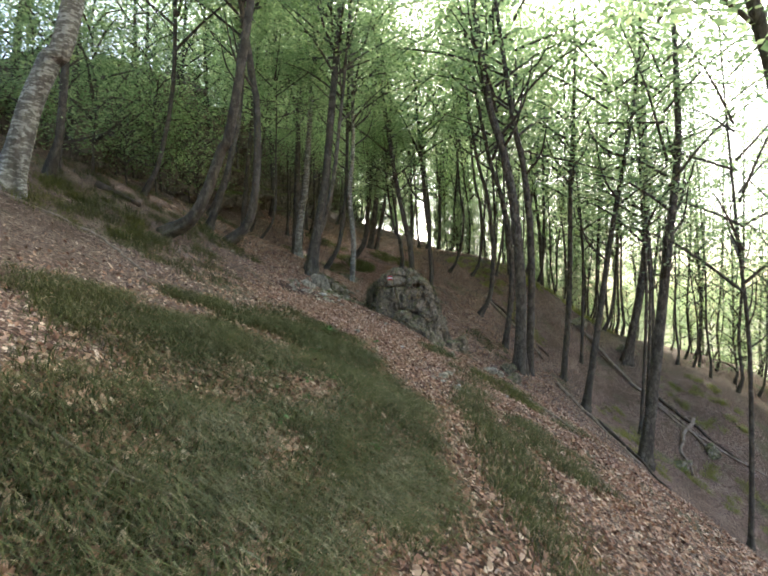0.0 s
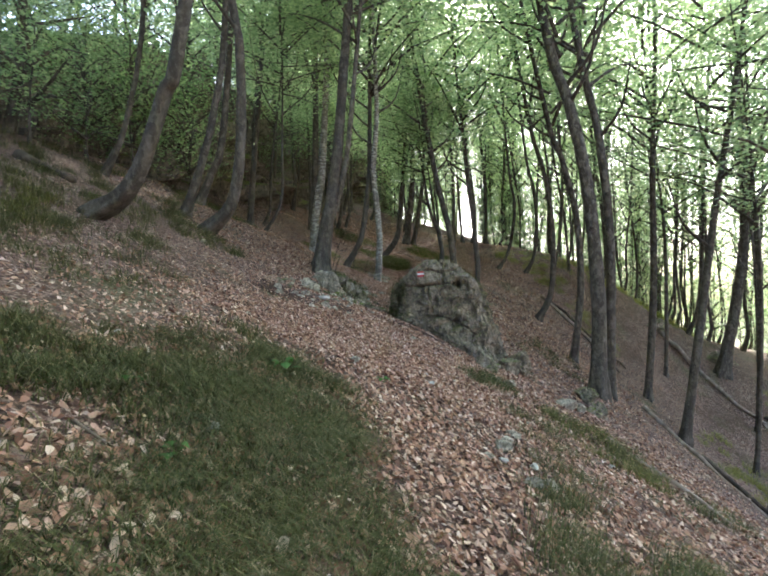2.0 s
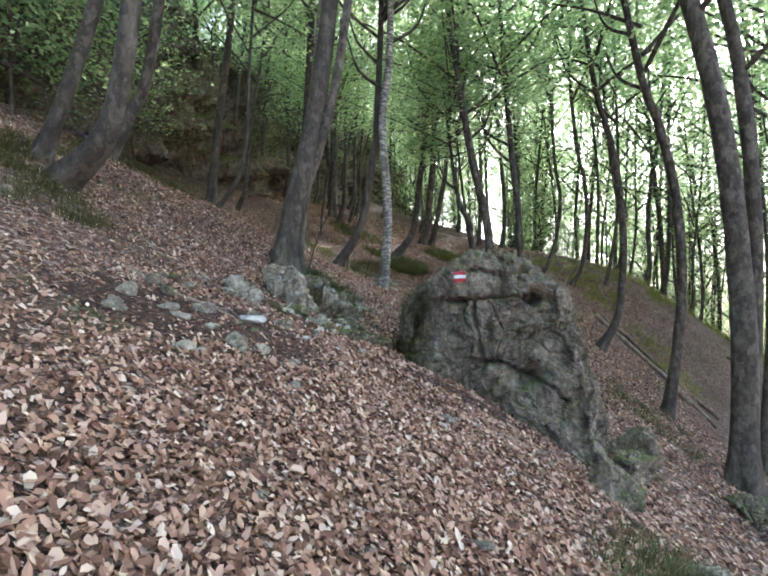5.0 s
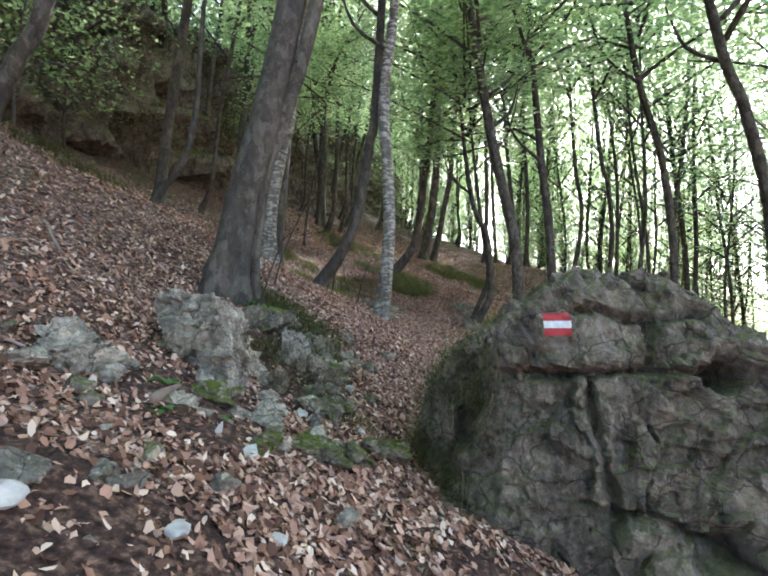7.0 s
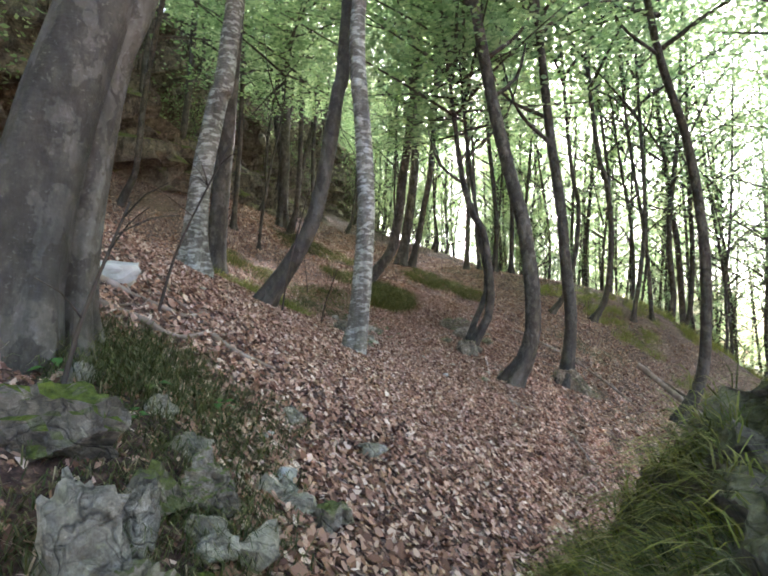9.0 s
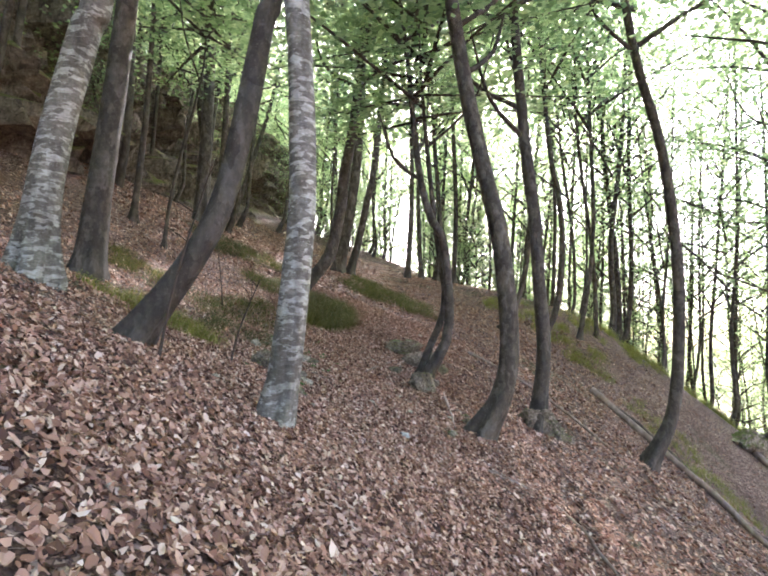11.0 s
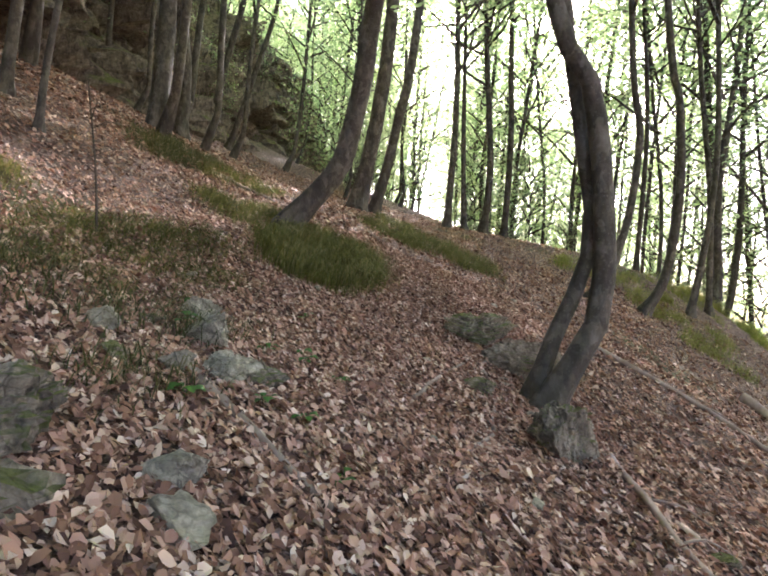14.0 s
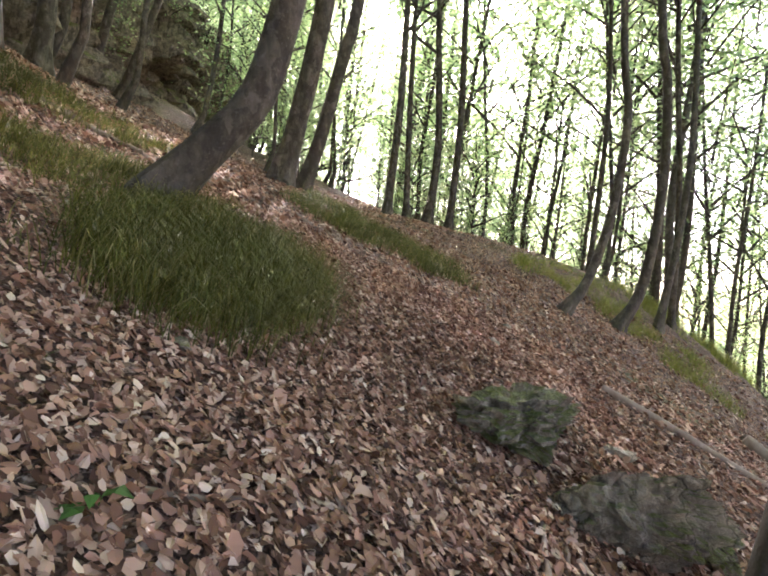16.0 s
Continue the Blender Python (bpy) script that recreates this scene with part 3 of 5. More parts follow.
# young leafy beeches that fill the wood below the crowns
SAPLING = new("beech_sapling")
tagged(SAPLING, "young leafy beech of the undergrowth with thin stem", "sapling", "young beeches of the undergrowth")
(tv, tf), line = trunk_mesh([Vector((0, 0, -0.3)), Vector((0, 0, 0)), Vector((0.1, 0, 1.2)), Vector((0.05, 0.1, 2.5))], 0.06, 4.2, 3, 6, 0.5)
part("trunk", mesh_of("trunk", tv, tf, BARK), SAPLING)
ob = part("crown", BUSH, SAPLING)
ob.location = (0.05, 0, 0.5)
first = len(spots)
scatter(34, 2, 26, 44, 62, 1.5)
scatter(36, -4, 14, 46, 62, 1.5)
scatter(24, 12, 30, 42, 56, 1.8)
scatter(10, 24, 40, 32, 46, 2.0)
scatter(12, -16, -9, 10, 50, 1.5)
scatter(18, -13, -8, 5, 20, 1.2)
for i, (x, y) in enumerate(spots[first:]):
    m = Matrix.Translation((x, y, ground(x, y))) @ pose(0, 0, 0, 0, 0, rng.uniform(0, 360))
    s = rng.uniform(0.7, 1.5)
    if i == 0:
        SAPLING.matrix_basis = m
    else:
        copy_thing(SAPLING, m).scale = (s, s, s)


# ---- rocks ----
from mathutils.bvhtree import BVHTree


def chipped(q, rough):
    """Relief of broken limestone at q: sharp steps, pits and grain."""
    w = q + noise.noise_vector(q * 1.6) * 0.35
    d = 0.55 * noise.noise(q * 0.9) + 0.9 * (noise.cell(w * 1.7) - 0.5) + 0.5 * (noise.cell(w * 3.9 + Vector((7, 3, 1))) - 0.5)
    d += 0.35 * noise.noise(q * 5.3) - 0.5 * max(0.0, 0.16 - abs(noise.noise(w * 1.9))) * 4 + 0.22 * noise.noise(q * 11.0)
    return d * rough


def rock_mesh(seed, size, mat, cuts=9, level=3, rough=0.10):
    """A faceted, weathered stone of about the given half sizes."""
    rng = np.random.RandomState(seed)
    bm = bmesh.new()
    bmesh.ops.create_icosphere(bm, subdivisions=level, radius=1.0)
    planes = []
    for _ in range(cuts):
        n = Vector(rng.normal(0, 1, 3)).normalized()
        planes.append((n, rng.uniform(0.42, 0.8)))
    for v in bm.verts:
        for n, d in planes:
            k = v.co.dot(n) - d
            if k > 0:
                v.co -= n * k
        q = v.co * 1.5 + Vector((seed * 3.1, 0, 0))
        v.co *= 1 + chipped(q, rough * 1.5)
        v.co.x *= size[0]
        v.co.y *= size[1]
        v.co.z *= size[2]
    me = bpy.data.meshes.new("rock")
    bm.to_mesh(me)
    bm.free()
    me.materials.append(mat)
    me.polygons.foreach_set("use_smooth", [False] * len(me.polygons))
    return me


def hull_mesh(corners, mid, level):
    """A fine closed mesh over the convex hull of a few corners."""
    bm = bmesh.new()
    for c in corners:
        bm.verts.new(c)
    res = bmesh.ops.convex_hull(bm, input=bm.verts)
    bmesh.ops.delete(bm, geom=[v for v in res["geom_interior"] if isinstance(v, bmesh.types.BMVert)], context="VERTS")
    bmesh.ops.triangulate(bm, faces=bm.faces)
    hull = BVHTree.FromBMesh(bm)
    bm.free()
    bm = bmesh.new()
    bmesh.ops.create_icosphere(bm, subdivisions=level, radius=1.0)
    for v in bm.verts:
        far = hull.ray_cast(mid + v.co * 6, -v.co)[0]
        v.co = far if far else mid + v.co * 0.3
    bm.normal_update()
    return bm


ROCKS = 0


def rock(x, y, size, mat, label, lift=0.3, turn=None, name="rock", level=3, group="stones by the trail", cuts=9):
    """A stone half sunk into the ground; lift: how much of its half height the centre stands above it."""
    global ROCKS
    ROCKS += 1
    ob = new(name, rock_mesh(ROCKS, size, mat, cuts, level, 0.05 if mat is WHITE_STONE or max(size) < 0.12 else 0.10))
    ob.location = (x, y, ground(x, y) + size[2] * lift)
    ob.rotation_euler = (0, 0, ROCKS * 1.3 if turn is None else turn)
    tagged(ob, label, "rock" if name != "stone" else "stone", group)
    return ob


# ---- the cliff above the trail ----
CLIFF = [(-14.5, 8), (-12.6, 14), (-11.2, 20), (-9.9, 26), (-9.6, 33), (-9.3, 40), (-8.5, 47), (-6.8, 54), (-4.6, 61)]


def cliff_mesh():
    line = smooth_line([(a, b, 0) for a, b in CLIFF], 0.22)
    rows_n = 46
    verts, faces = [], []
    for i, p in enumerate(line):
        tall = 8.5 + 2.2 * noise.noise((i * 0.02, 0, 9)) + 1.2 * noise.noise((i * 0.07, 0, 4))
        tall *= 0.32 + 0.68 * max(0.0, min(1.0, (p.y - 14) / 14))
        z0 = ground(p.x, p.y) - 0.6
        for k in range(rows_n):
            v = k / (rows_n - 1)
            up = min(v / 0.78, 1.0)
            back = 0.28 * up * tall + max(0.0, (v - 0.78) / 0.22) * 6.0
            q = Vector((p.x - back, p.y, z0 + up * tall + max(0.0, v - 0.78) * 7))
            n3 = q * 0.42
            d = 1.3 * noise.noise(n3) + 0.75 * abs(noise.noise(q * Vector((1, 1, 0.7)) * 1.1)) + 0.5 * noise.noise(q * 2.6)
            step = noise.cell(Vector((q.x * 0.3, q.y * 0.9, q.z * 0.75))) * 1.2 + noise.cell(Vector((q.y * 1.9, q.z * 1.6, 5.0))) * 0.4
            q.x += (d + step) * (1.0 if v < 0.85 else 0.4)
            q.z += 0.25 * noise.noise(q * 1.3)
            verts.append(q)
    for i in range(len(line) - 1):
        for k in range(rows_n - 1):
            a = i * rows_n + k
            faces.append((a, a + rows_n, a + rows_n + 1, a + 1))
    return mesh_of("cliff", verts, faces, CLIFF_ROCK, False)


cliff = new("rock_face", cliff_mesh())
tagged(cliff, "dark craggy limestone cliff rising above the slope", "cliff", kind="structure")


# young trees and bushes rooted on the cliff's ledges and top
CLIFF_TREE = BVHTree.FromPolygons([v.co for v in cliff.data.vertices], [p.vertices for p in cliff.data.polygons])
rng = np.random.RandomState(33)
for i in range(80):
    y = rng.uniform(7, 58) if i % 2 else rng.uniform(28, 60)
    x = np.interp(y, [b for a, b in CLIFF], [a for a, b in CLIFF]) - rng.uniform(0.3, 8.0)
    hit = CLIFF_TREE.ray_cast(Vector((x, y, 60)), Vector((0, 0, -1)))[0]
    if hit:
        s = rng.uniform(0.7, 1.5)
        m = Matrix.Translation((x, y, hit.z - 0.1)) @ pose(0, 0, 0, 0, 0, rng.uniform(0, 360))
        if i % 6:
            copy_thing(SAPLING, m).scale = (s, s, s)
        else:
            copy_thing(KINDS[i % 5], m).scale = (s * 0.6, s * 0.6, s * 0.6)


# ---- the boulder with the trail mark ----

def boulder_mesh():
    corners = [(-0.3, 15.95, 1.75), (-0.2, 15.55, 1.3), (-0.12, 15.45, 2.3), (0.26, 15.12, 2.63), (0.60, 15.12, 2.90), (0.74, 15.2, 3.06), (1.40, 15.2, 3.07), (1.58, 15.1, 2.74),
               (2.04, 14.95, 2.38), (2.13, 14.85, 1.78), (2.28, 14.7, 1.0), (2.35, 14.6, 0.0), (1.0, 14.98, 0.7), (0.3, 15.1, 0.9), (0.0, 16.9, 2.1), (0.65, 16.5, 2.95),
               (1.5, 16.4, 3.0), (2.45, 16.6, 2.2), (2.9, 16.5, 0.4), (2.9, 17.2, -0.6), (1.0, 17.4, 0.9), (-0.1, 17.0, 1.0)]
    bm = hull_mesh(corners, Vector((1.2, 16.0, 1.4)), 7)
    cracks = [((0.30, 2.36), (0.83, 2.33)), ((0.83, 2.33), (1.22, 2.39)), ((1.22, 2.39), (1.64, 2.36)), ((0.85, 2.33), (0.92, 2.0)), ((0.92, 2.0), (0.96, 1.5)),
              ((0.62, 2.74), (0.92, 2.80)), ((0.92, 2.80), (1.25, 2.71)), ((1.25, 2.71), (1.56, 2.74)), ((1.25, 2.71), (1.22, 2.42)), ((0.96, 1.55), (1.5, 1.38)), ((1.5, 1.38), (2.0, 1.05))]

    def to_line(px, pz, a, b):
        ax, az, bx, bz = *a, *b
        k = max(0, min(1, ((px - ax) * (bx - ax) + (pz - az) * (bz - az)) / ((bx - ax) ** 2 + (bz - az) ** 2)))
        return math.hypot(px - ax - k * (bx - ax), pz - az - k * (bz - az))

    moved = {}
    for v in bm.verts:
        q = v.co
        d = chipped(q * 1.5, 0.075) + 0.05 * noise.noise(q * 1.3) + 0.012 * noise.noise(q * 31)
        if q.y < 15.6:
            w = 0.05 * noise.noise(q * 4) + 0.02 * noise.noise(q * 13)
            near = min(to_line(q.x + w, q.z + w, a, b) for a, b in cracks)
            d -= 0.13 * math.exp(-(near / 0.024) ** 2)
            hole = math.hypot((q.x - 1.64) * 1.2, q.z - 2.36)
            d -= 0.30 * math.exp(-(hole / 0.10) ** 4)
            low = math.hypot((q.x - 1.49) * 0.6, q.z - 1.36)
            d -= 0.24 * math.exp(-(low / 0.13) ** 2)
            flat = math.hypot((q.x - 0.685) * 0.9, q.z - 2.655)
            d *= 1 - 0.8 * math.exp(-(flat / 0.14) ** 4)
        moved[v] = v.co + v.normal * d
    for v, q in moved.items():
        v.co = q
    me = bpy.data.meshes.new("boulder")
    bm.to_mesh(me)
    from_bm = bm.copy()
    bm.free()
    me.materials.append(BOULDER_ROCK)
    me.polygons.foreach_set("use_smooth", [False] * len(me.polygons))
    return me, from_bm


me, bmb = boulder_mesh()
boulder = new("boulder", me)
tagged(boulder, "large cracked grey limestone boulder with mossy flank beside the trail", "boulder")
BOULDER = BVHTree.FromBMesh(bmb)
bmb.free()

mark = new("trail_mark")
mark.location = (0.685, 15.05, 2.655)
tagged(mark, "red and white painted trail mark on the boulder", "trail mark")


def stripe(z0, z1, mat, label):
    cols, lines = 15, 5
    verts, faces = [], []
    for j in range(lines):
        for i in range(cols):
            x = 0.602 + 0.166 * i / (cols - 1)
            z = z0 + (z1 - z0) * j / (lines - 1)
            if i in (0, cols - 1):
                x += 0.006 * noise.noise((z * 60, i, 1))
            z += 0.004 * noise.noise((x * 40, z0 * 30, 2))
            hit = BOULDER.ray_cast(Vector((x, 13.5, z)), Vector((0, 1, 0)))[0]
            y = hit.y - 0.005 if hit else 15.05
            verts.append(Vector((x, y, z)) - mark.location)
    for j in range(lines - 1):
        for i in range(cols - 1):
            a = j * cols + i
            faces.append((a, a + 1, a + 1 + cols, a + cols))
    part("stripe", mesh_of("stripe", verts, faces, mat), mark, label)


stripe(2.680, 2.730, RED_PAINT, "red painted stripe")
stripe(2.632, 2.680, WHITE_PAINT, "white painted stripe")
stripe(2.582, 2.632, RED_PAINT, "red painted stripe")

# ---- other rocks ----
GREY = "weathered grey limestone rock with moss, set in leaf litter"
PALE = "pale bare limestone rock on the bank above the trail"
SMALL = "small pale limestone piece lying in the leaves"


def bank_rock(name, corners, mid, mat, label, rough=0.06, level=6):
    """A jutting rock over the hull of a few corners."""
    bm = hull_mesh([Vector(c) - Vector(mid) for c in corners], Vector((0, 0, 0)), level)
    shift = [(v, v.co + v.normal * chipped((v.co + Vector(mid)) * 2.4, rough)) for v in bm.verts]
    for v, q in shift:
        v.co = q
    me = bpy.data.meshes.new(name)
    bm.to_mesh(me)
    bm.free()
    me.materials.append(mat)
    ob = new(name, me)
    ob.location = mid
    tagged(ob, label, "rock", "stones by the trail")


bank_rock("rock", [(-2.22, 15.1, 2.80), (-2.1, 15.1, 2.96), (-1.70, 15.05, 2.90), (-1.6, 15.0, 2.72), (-1.52, 15.0, 2.52), (-1.46, 15.0, 2.15), (-1.72, 14.98, 2.0), (-1.86, 15.0, 2.25), (-2.08, 15.05, 2.62),
          (-2.2, 15.6, 2.9), (-1.7, 15.6, 2.8), (-1.5, 15.6, 2.3), (-1.9, 15.5, 1.9)], (-1.83, 15.25, 2.5), PALE_ROCK, PALE)
bank_rock("rock", [(-2.2, 15.1, 2.5), (-1.9, 15.08, 2.4), (-1.6, 15.1, 2.1), (-1.5, 15.15, 1.7), (-2.3, 15.15, 1.9), (-2.2, 15.7, 2.5), (-1.6, 15.7, 2.1), (-1.9, 15.7, 1.7)], (-1.95, 15.4, 2.1), MOSSY_ROCK,
          "dark mossy rock under the pale one in the bank")
for x, y, a, b, c, m in ((-0.52, 15.35, 0.24, 0.26, 0.15, MOSSY_ROCK), (-0.79, 14.74, 0.30, 0.22, 0.13, MOSSY_ROCK), (-0.62, 14.95, 0.2, 0.2, 0.12, MOSSY_ROCK), (-1.05, 14.5, 0.2, 0.18, 0.1, MOSSY_ROCK), (-1.82, 16.5, 0.34, 0.26, 0.26, MOSSY_ROCK),
                         (-1.45, 16.1, 0.18, 0.17, 0.3, PALE_ROCK), (-1.24, 16.48, 0.11, 0.09, 0.1, PALE_ROCK), (-1.12, 16.2, 0.16, 0.15, 0.13, MOSSY_ROCK), (-0.96, 15.21, 0.09, 0.07, 0.13, PALE_ROCK), (-1.2, 15.1, 0.11, 0.08, 0.07, PALE_ROCK),
                         (-1.25, 14.82, 0.09, 0.08, 0.07, PALE_ROCK), (-1.06, 14.31, 0.07, 0.06, 0.06, WHITE_STONE), (-1.24, 14.32, 0.04, 0.03, 0.07, WHITE_STONE), (-1.40, 16.31, 0.1, 0.1, 0.16, PALE_ROCK), (-1.18, 17.0, 0.09, 0.07, 0.08, PALE_ROCK),
                         (-1.35, 15.5, 0.16, 0.12, 0.14, MOSSY_ROCK), (-1.15, 15.75, 0.14, 0.12, 0.12, ROCK), (-0.9, 15.9, 0.15, 0.13, 0.1, MOSSY_ROCK), (-1.5, 14.75, 0.2, 0.16, 0.14, MOSSY_ROCK)):
    rock(x, y, (a, b, c), m, "moss-covered stone in the bank above the trail" if m is MOSSY_ROCK else "pale broken stone in the bank above the trail", 0.35, level=4, cuts=12)
rock(-2.15, 14.35, (0.30, 0.22, 0.20), PALE_ROCK, PALE, 0.3, 0.8, level=5)
rock(-1.45, 13.15, (0.19, 0.13, 0.09), WHITE_STONE, "smooth white stone lying on the leaves", 0.6, 0.1, level=3)
rock(-1.05, 15.6, (0.22, 0.2, 0.16), ROCK, GREY, 0.2, level=5)
rock(-1.25, 16.0, (0.2, 0.22, 0.2), ROCK, GREY, 0.2, level=5)
rock(-0.83, 14.85, (0.09, 0.08, 0.10), PALE_ROCK, SMALL, 0.5)
rock(-1.22, 14.95, (0.12, 0.10, 0.10), PALE_ROCK, SMALL, 0.4)
rock(-1.45, 16.5, (0.16, 0.13, 0.12), ROCK, GREY, 0.3)
rock(-1.35, 16.7, (0.2, 0.18, 0.16), ROCK, GREY, 0.2, level=5)
rock(-0.82, 17.95, (0.14, 0.09, 0.05), PALE_ROCK, "flat pale stone at the edge of the trail", 0.5, 0.1)
rock(-2.9, 18.25, (0.26, 0.17, 0.16), WHITE_STONE, "white angular stone by the old beech", 0.4, 0.2)
rock(-2.12, 25.75, (0.28, 0.2, 0.17), PALE_ROCK, GREY, 0.0, level=5)
rock(-1.84, 25.25, (0.28, 0.19, 0.16), PALE_ROCK, GREY, 0.3, level=5)
rock(-1.60, 24.8, (0.2, 0.15, 0.13), PALE_ROCK, GREY, 0.3, level=5)
rock(-2.0, 23.75, (0.26, 0.22, 0.18), ROCK, GREY, 0.2, level=5)
rock(-1.75, 23.45, (0.16, 0.13, 0.12), ROCK, GREY, 0.2)
rock(0.50, 25.45, (0.30, 0.26, 0.27), ROCK, "rounded grey rock under bent beeches", 0.2, 0.3, level=5)
rock(0.42, 27.75, (0.58, 0.42, 0.24), ROCK, "dark mossy rock among roots beside the trail", 0.2, 0.2, level=5)
rock(0.62, 27.1, (0.56, 0.28, 0.26), ROCK, "layered pale rock at the trail's outer edge", 0.35, -0.5, level=5)
rock(0.06, 26.21, (0.22, 0.14, 0.1), ROCK, GREY, 0.2, level=5)
rock(-1.42, 24.9, (0.16, 0.12, 0.1), ROCK, GREY, 0.3, level=4)
rock(0.7, 25.95, (0.26, 0.2, 0.14), PALE_ROCK, GREY, 0.3, level=5)
rock(1.15, 27.1, (0.22, 0.2, 0.14), ROCK, GREY, 0.3, level=5)
bank_rock("rock", [(2.35, 25.4, 2.5), (2.78, 25.4, 2.45), (3.4, 25.9, 1.9), (3.4, 25.9, 1.35), (2.9, 25.4, 1.35), (2.35, 25.4, 1.8), (2.4, 26.1, 2.4), (2.9, 26.3, 2.2), (3.3, 26.4, 1.2), (2.4, 26.2, 1.6)],
          (2.8, 25.8, 1.9), ROCK, "grey block of rock from which a beech grows")
rock(2.15, 13.7, (0.32, 0.36, 0.42), ROCK, GREY, 0.35, 0.4, level=5)
rock(2.75, 15.2, (0.34, 0.5, 0.4), ROCK, GREY, 0.3, level=5)
rock(3.1, 16.3, (0.4, 0.5, 0.5), ROCK, GREY, 0.3, level=5)
rock(5.2, 17.2, (0.5, 0.4, 0.35), ROCK, "dark rock at the foot of the thick beech", 0.1, level=5)
rock(14.9, 23.3, (0.7, 0.5, 0.4), ROCK, "dark broken rock low on the slope", 0.2, level=4)
rock(17.7, 25.2, (0.9, 0.5, 0.5), ROCK, "dark broken rock low on the slope", 0.2, level=4)
rock(17.1, 33.6, (1.0, 0.7, 0.7), ROCK, "dark rock among fallen logs", 0.2, level=4)
rock(14.1, 34.8, (0.9, 0.7, 0.7), ROCK, "dark rock among fallen logs", 0.2, level=4)
rock(5.2, 16.3, (0.5, 0.4, 0.3), ROCK, GREY, 0.2, level=4)
rock(-0.13, 22.65, (0.09, 0.14, 0.05), WHITE_STONE, SMALL, 0.5, 0.3)
for x, y, s in ((0.54, 13.4, 0.11), (1.07, 9.6, 0.08), (1.62, 9.6, 0.07), (0.05, 9.1, 0.15), (-0.58, 7.9, 0.1), (-4.28, 13.0, 0.1), (-1.69, 6.5, 0.07), (-0.22, 5.5, 0.08),
                (0.98, 10.0, 0.06), (3.61, 9.9, 0.08), (2.15, 7.4, 0.13), (2.0, 8.4, 0.1), (2.25, 8.0, 0.08), (1.9, 7.8, 0.07), (-0.52, 14.2, 0.09), (-0.98, 13.5, 0.08), (-1.26, 13.6, 0.1),
                (-1.0, 13.9, 0.11), (-0.7, 13.8, 0.06), (-1.5, 12.5, 0.1), (-1.1, 12.25, 0.12), (-1.9, 12.4, 0.12), (-0.9, 12.7, 0.05), (0.5, 13.1, 0.07), (0.1, 13.6, 0.05),
                (-1.1, 15.3, 0.07), (-0.7, 15.6, 0.06), (-0.95, 16.3, 0.07), (-1.15, 17.2, 0.08), (-1.35, 17.5, 0.06), (1.0, 29.5, 0.09), (1.6, 30.5, 0.12)):
    rock(x, y, (s, s * 0.75, s * 0.6), WHITE_STONE if s < 0.085 else PALE_ROCK, SMALL, 0.4, name="stone", level=3, group="small stones in the leaves")
BANK = "broken pale limestone lying on the bank above the trail"
for x, y, s in ((-2.2, 12.3, 0.15), (-1.75, 12.35, 0.10), (-2.05, 11.95, 0.13), (-1.2, 12.3, 0.15), (-1.05, 12.45, 0.11), (-0.75, 12.5, 0.08), (-1.35, 11.75, 0.10), (-1.0, 14.6, 0.09), (-0.75, 15.0, 0.08),
                (-1.3, 15.25, 0.13), (-1.12, 15.55, 0.11), (-1.45, 15.6, 0.16), (-1.05, 16.05, 0.12), (-1.5, 16.9, 0.14), (-1.2, 16.45, 0.12), (-1.05, 17.0, 0.10), (-1.75, 17.1, 0.13), (-1.3, 17.85, 0.10),
                (-1.55, 14.45, 0.12), (-2.5, 14.0, 0.14), (-2.3, 13.4, 0.12), (1.95, 8.2, 0.14), (2.1, 8.7, 0.12), (1.75, 7.7, 0.09), (2.35, 7.6, 0.11), (3.9, 14.0, 0.3), (4.3, 14.6, 0.25), (2.5, 12.6, 0.22)):
    rock(x, y, (s, s * 0.8, s * 0.7), PALE_ROCK, BANK, 0.35, level=4, group="broken limestone on the bank")
rng = np.random.RandomState(9)
for _ in range(70):
    y = rng.uniform(9, 30)
    x = np.interp(y, PATH_Y, PATH_X) + rng.choice([-1, 1]) * rng.uniform(0.3, 2.2)
    if not (-0.5 < x < 3.1 and 14.3 < y < 17.6):
        s = rng.uniform(0.025, 0.07)
        rock(x, y, (s, s * 0.8, s * 0.6), PALE_ROCK, SMALL, 0.4, name="stone", level=3, group="small stones in the leaves")


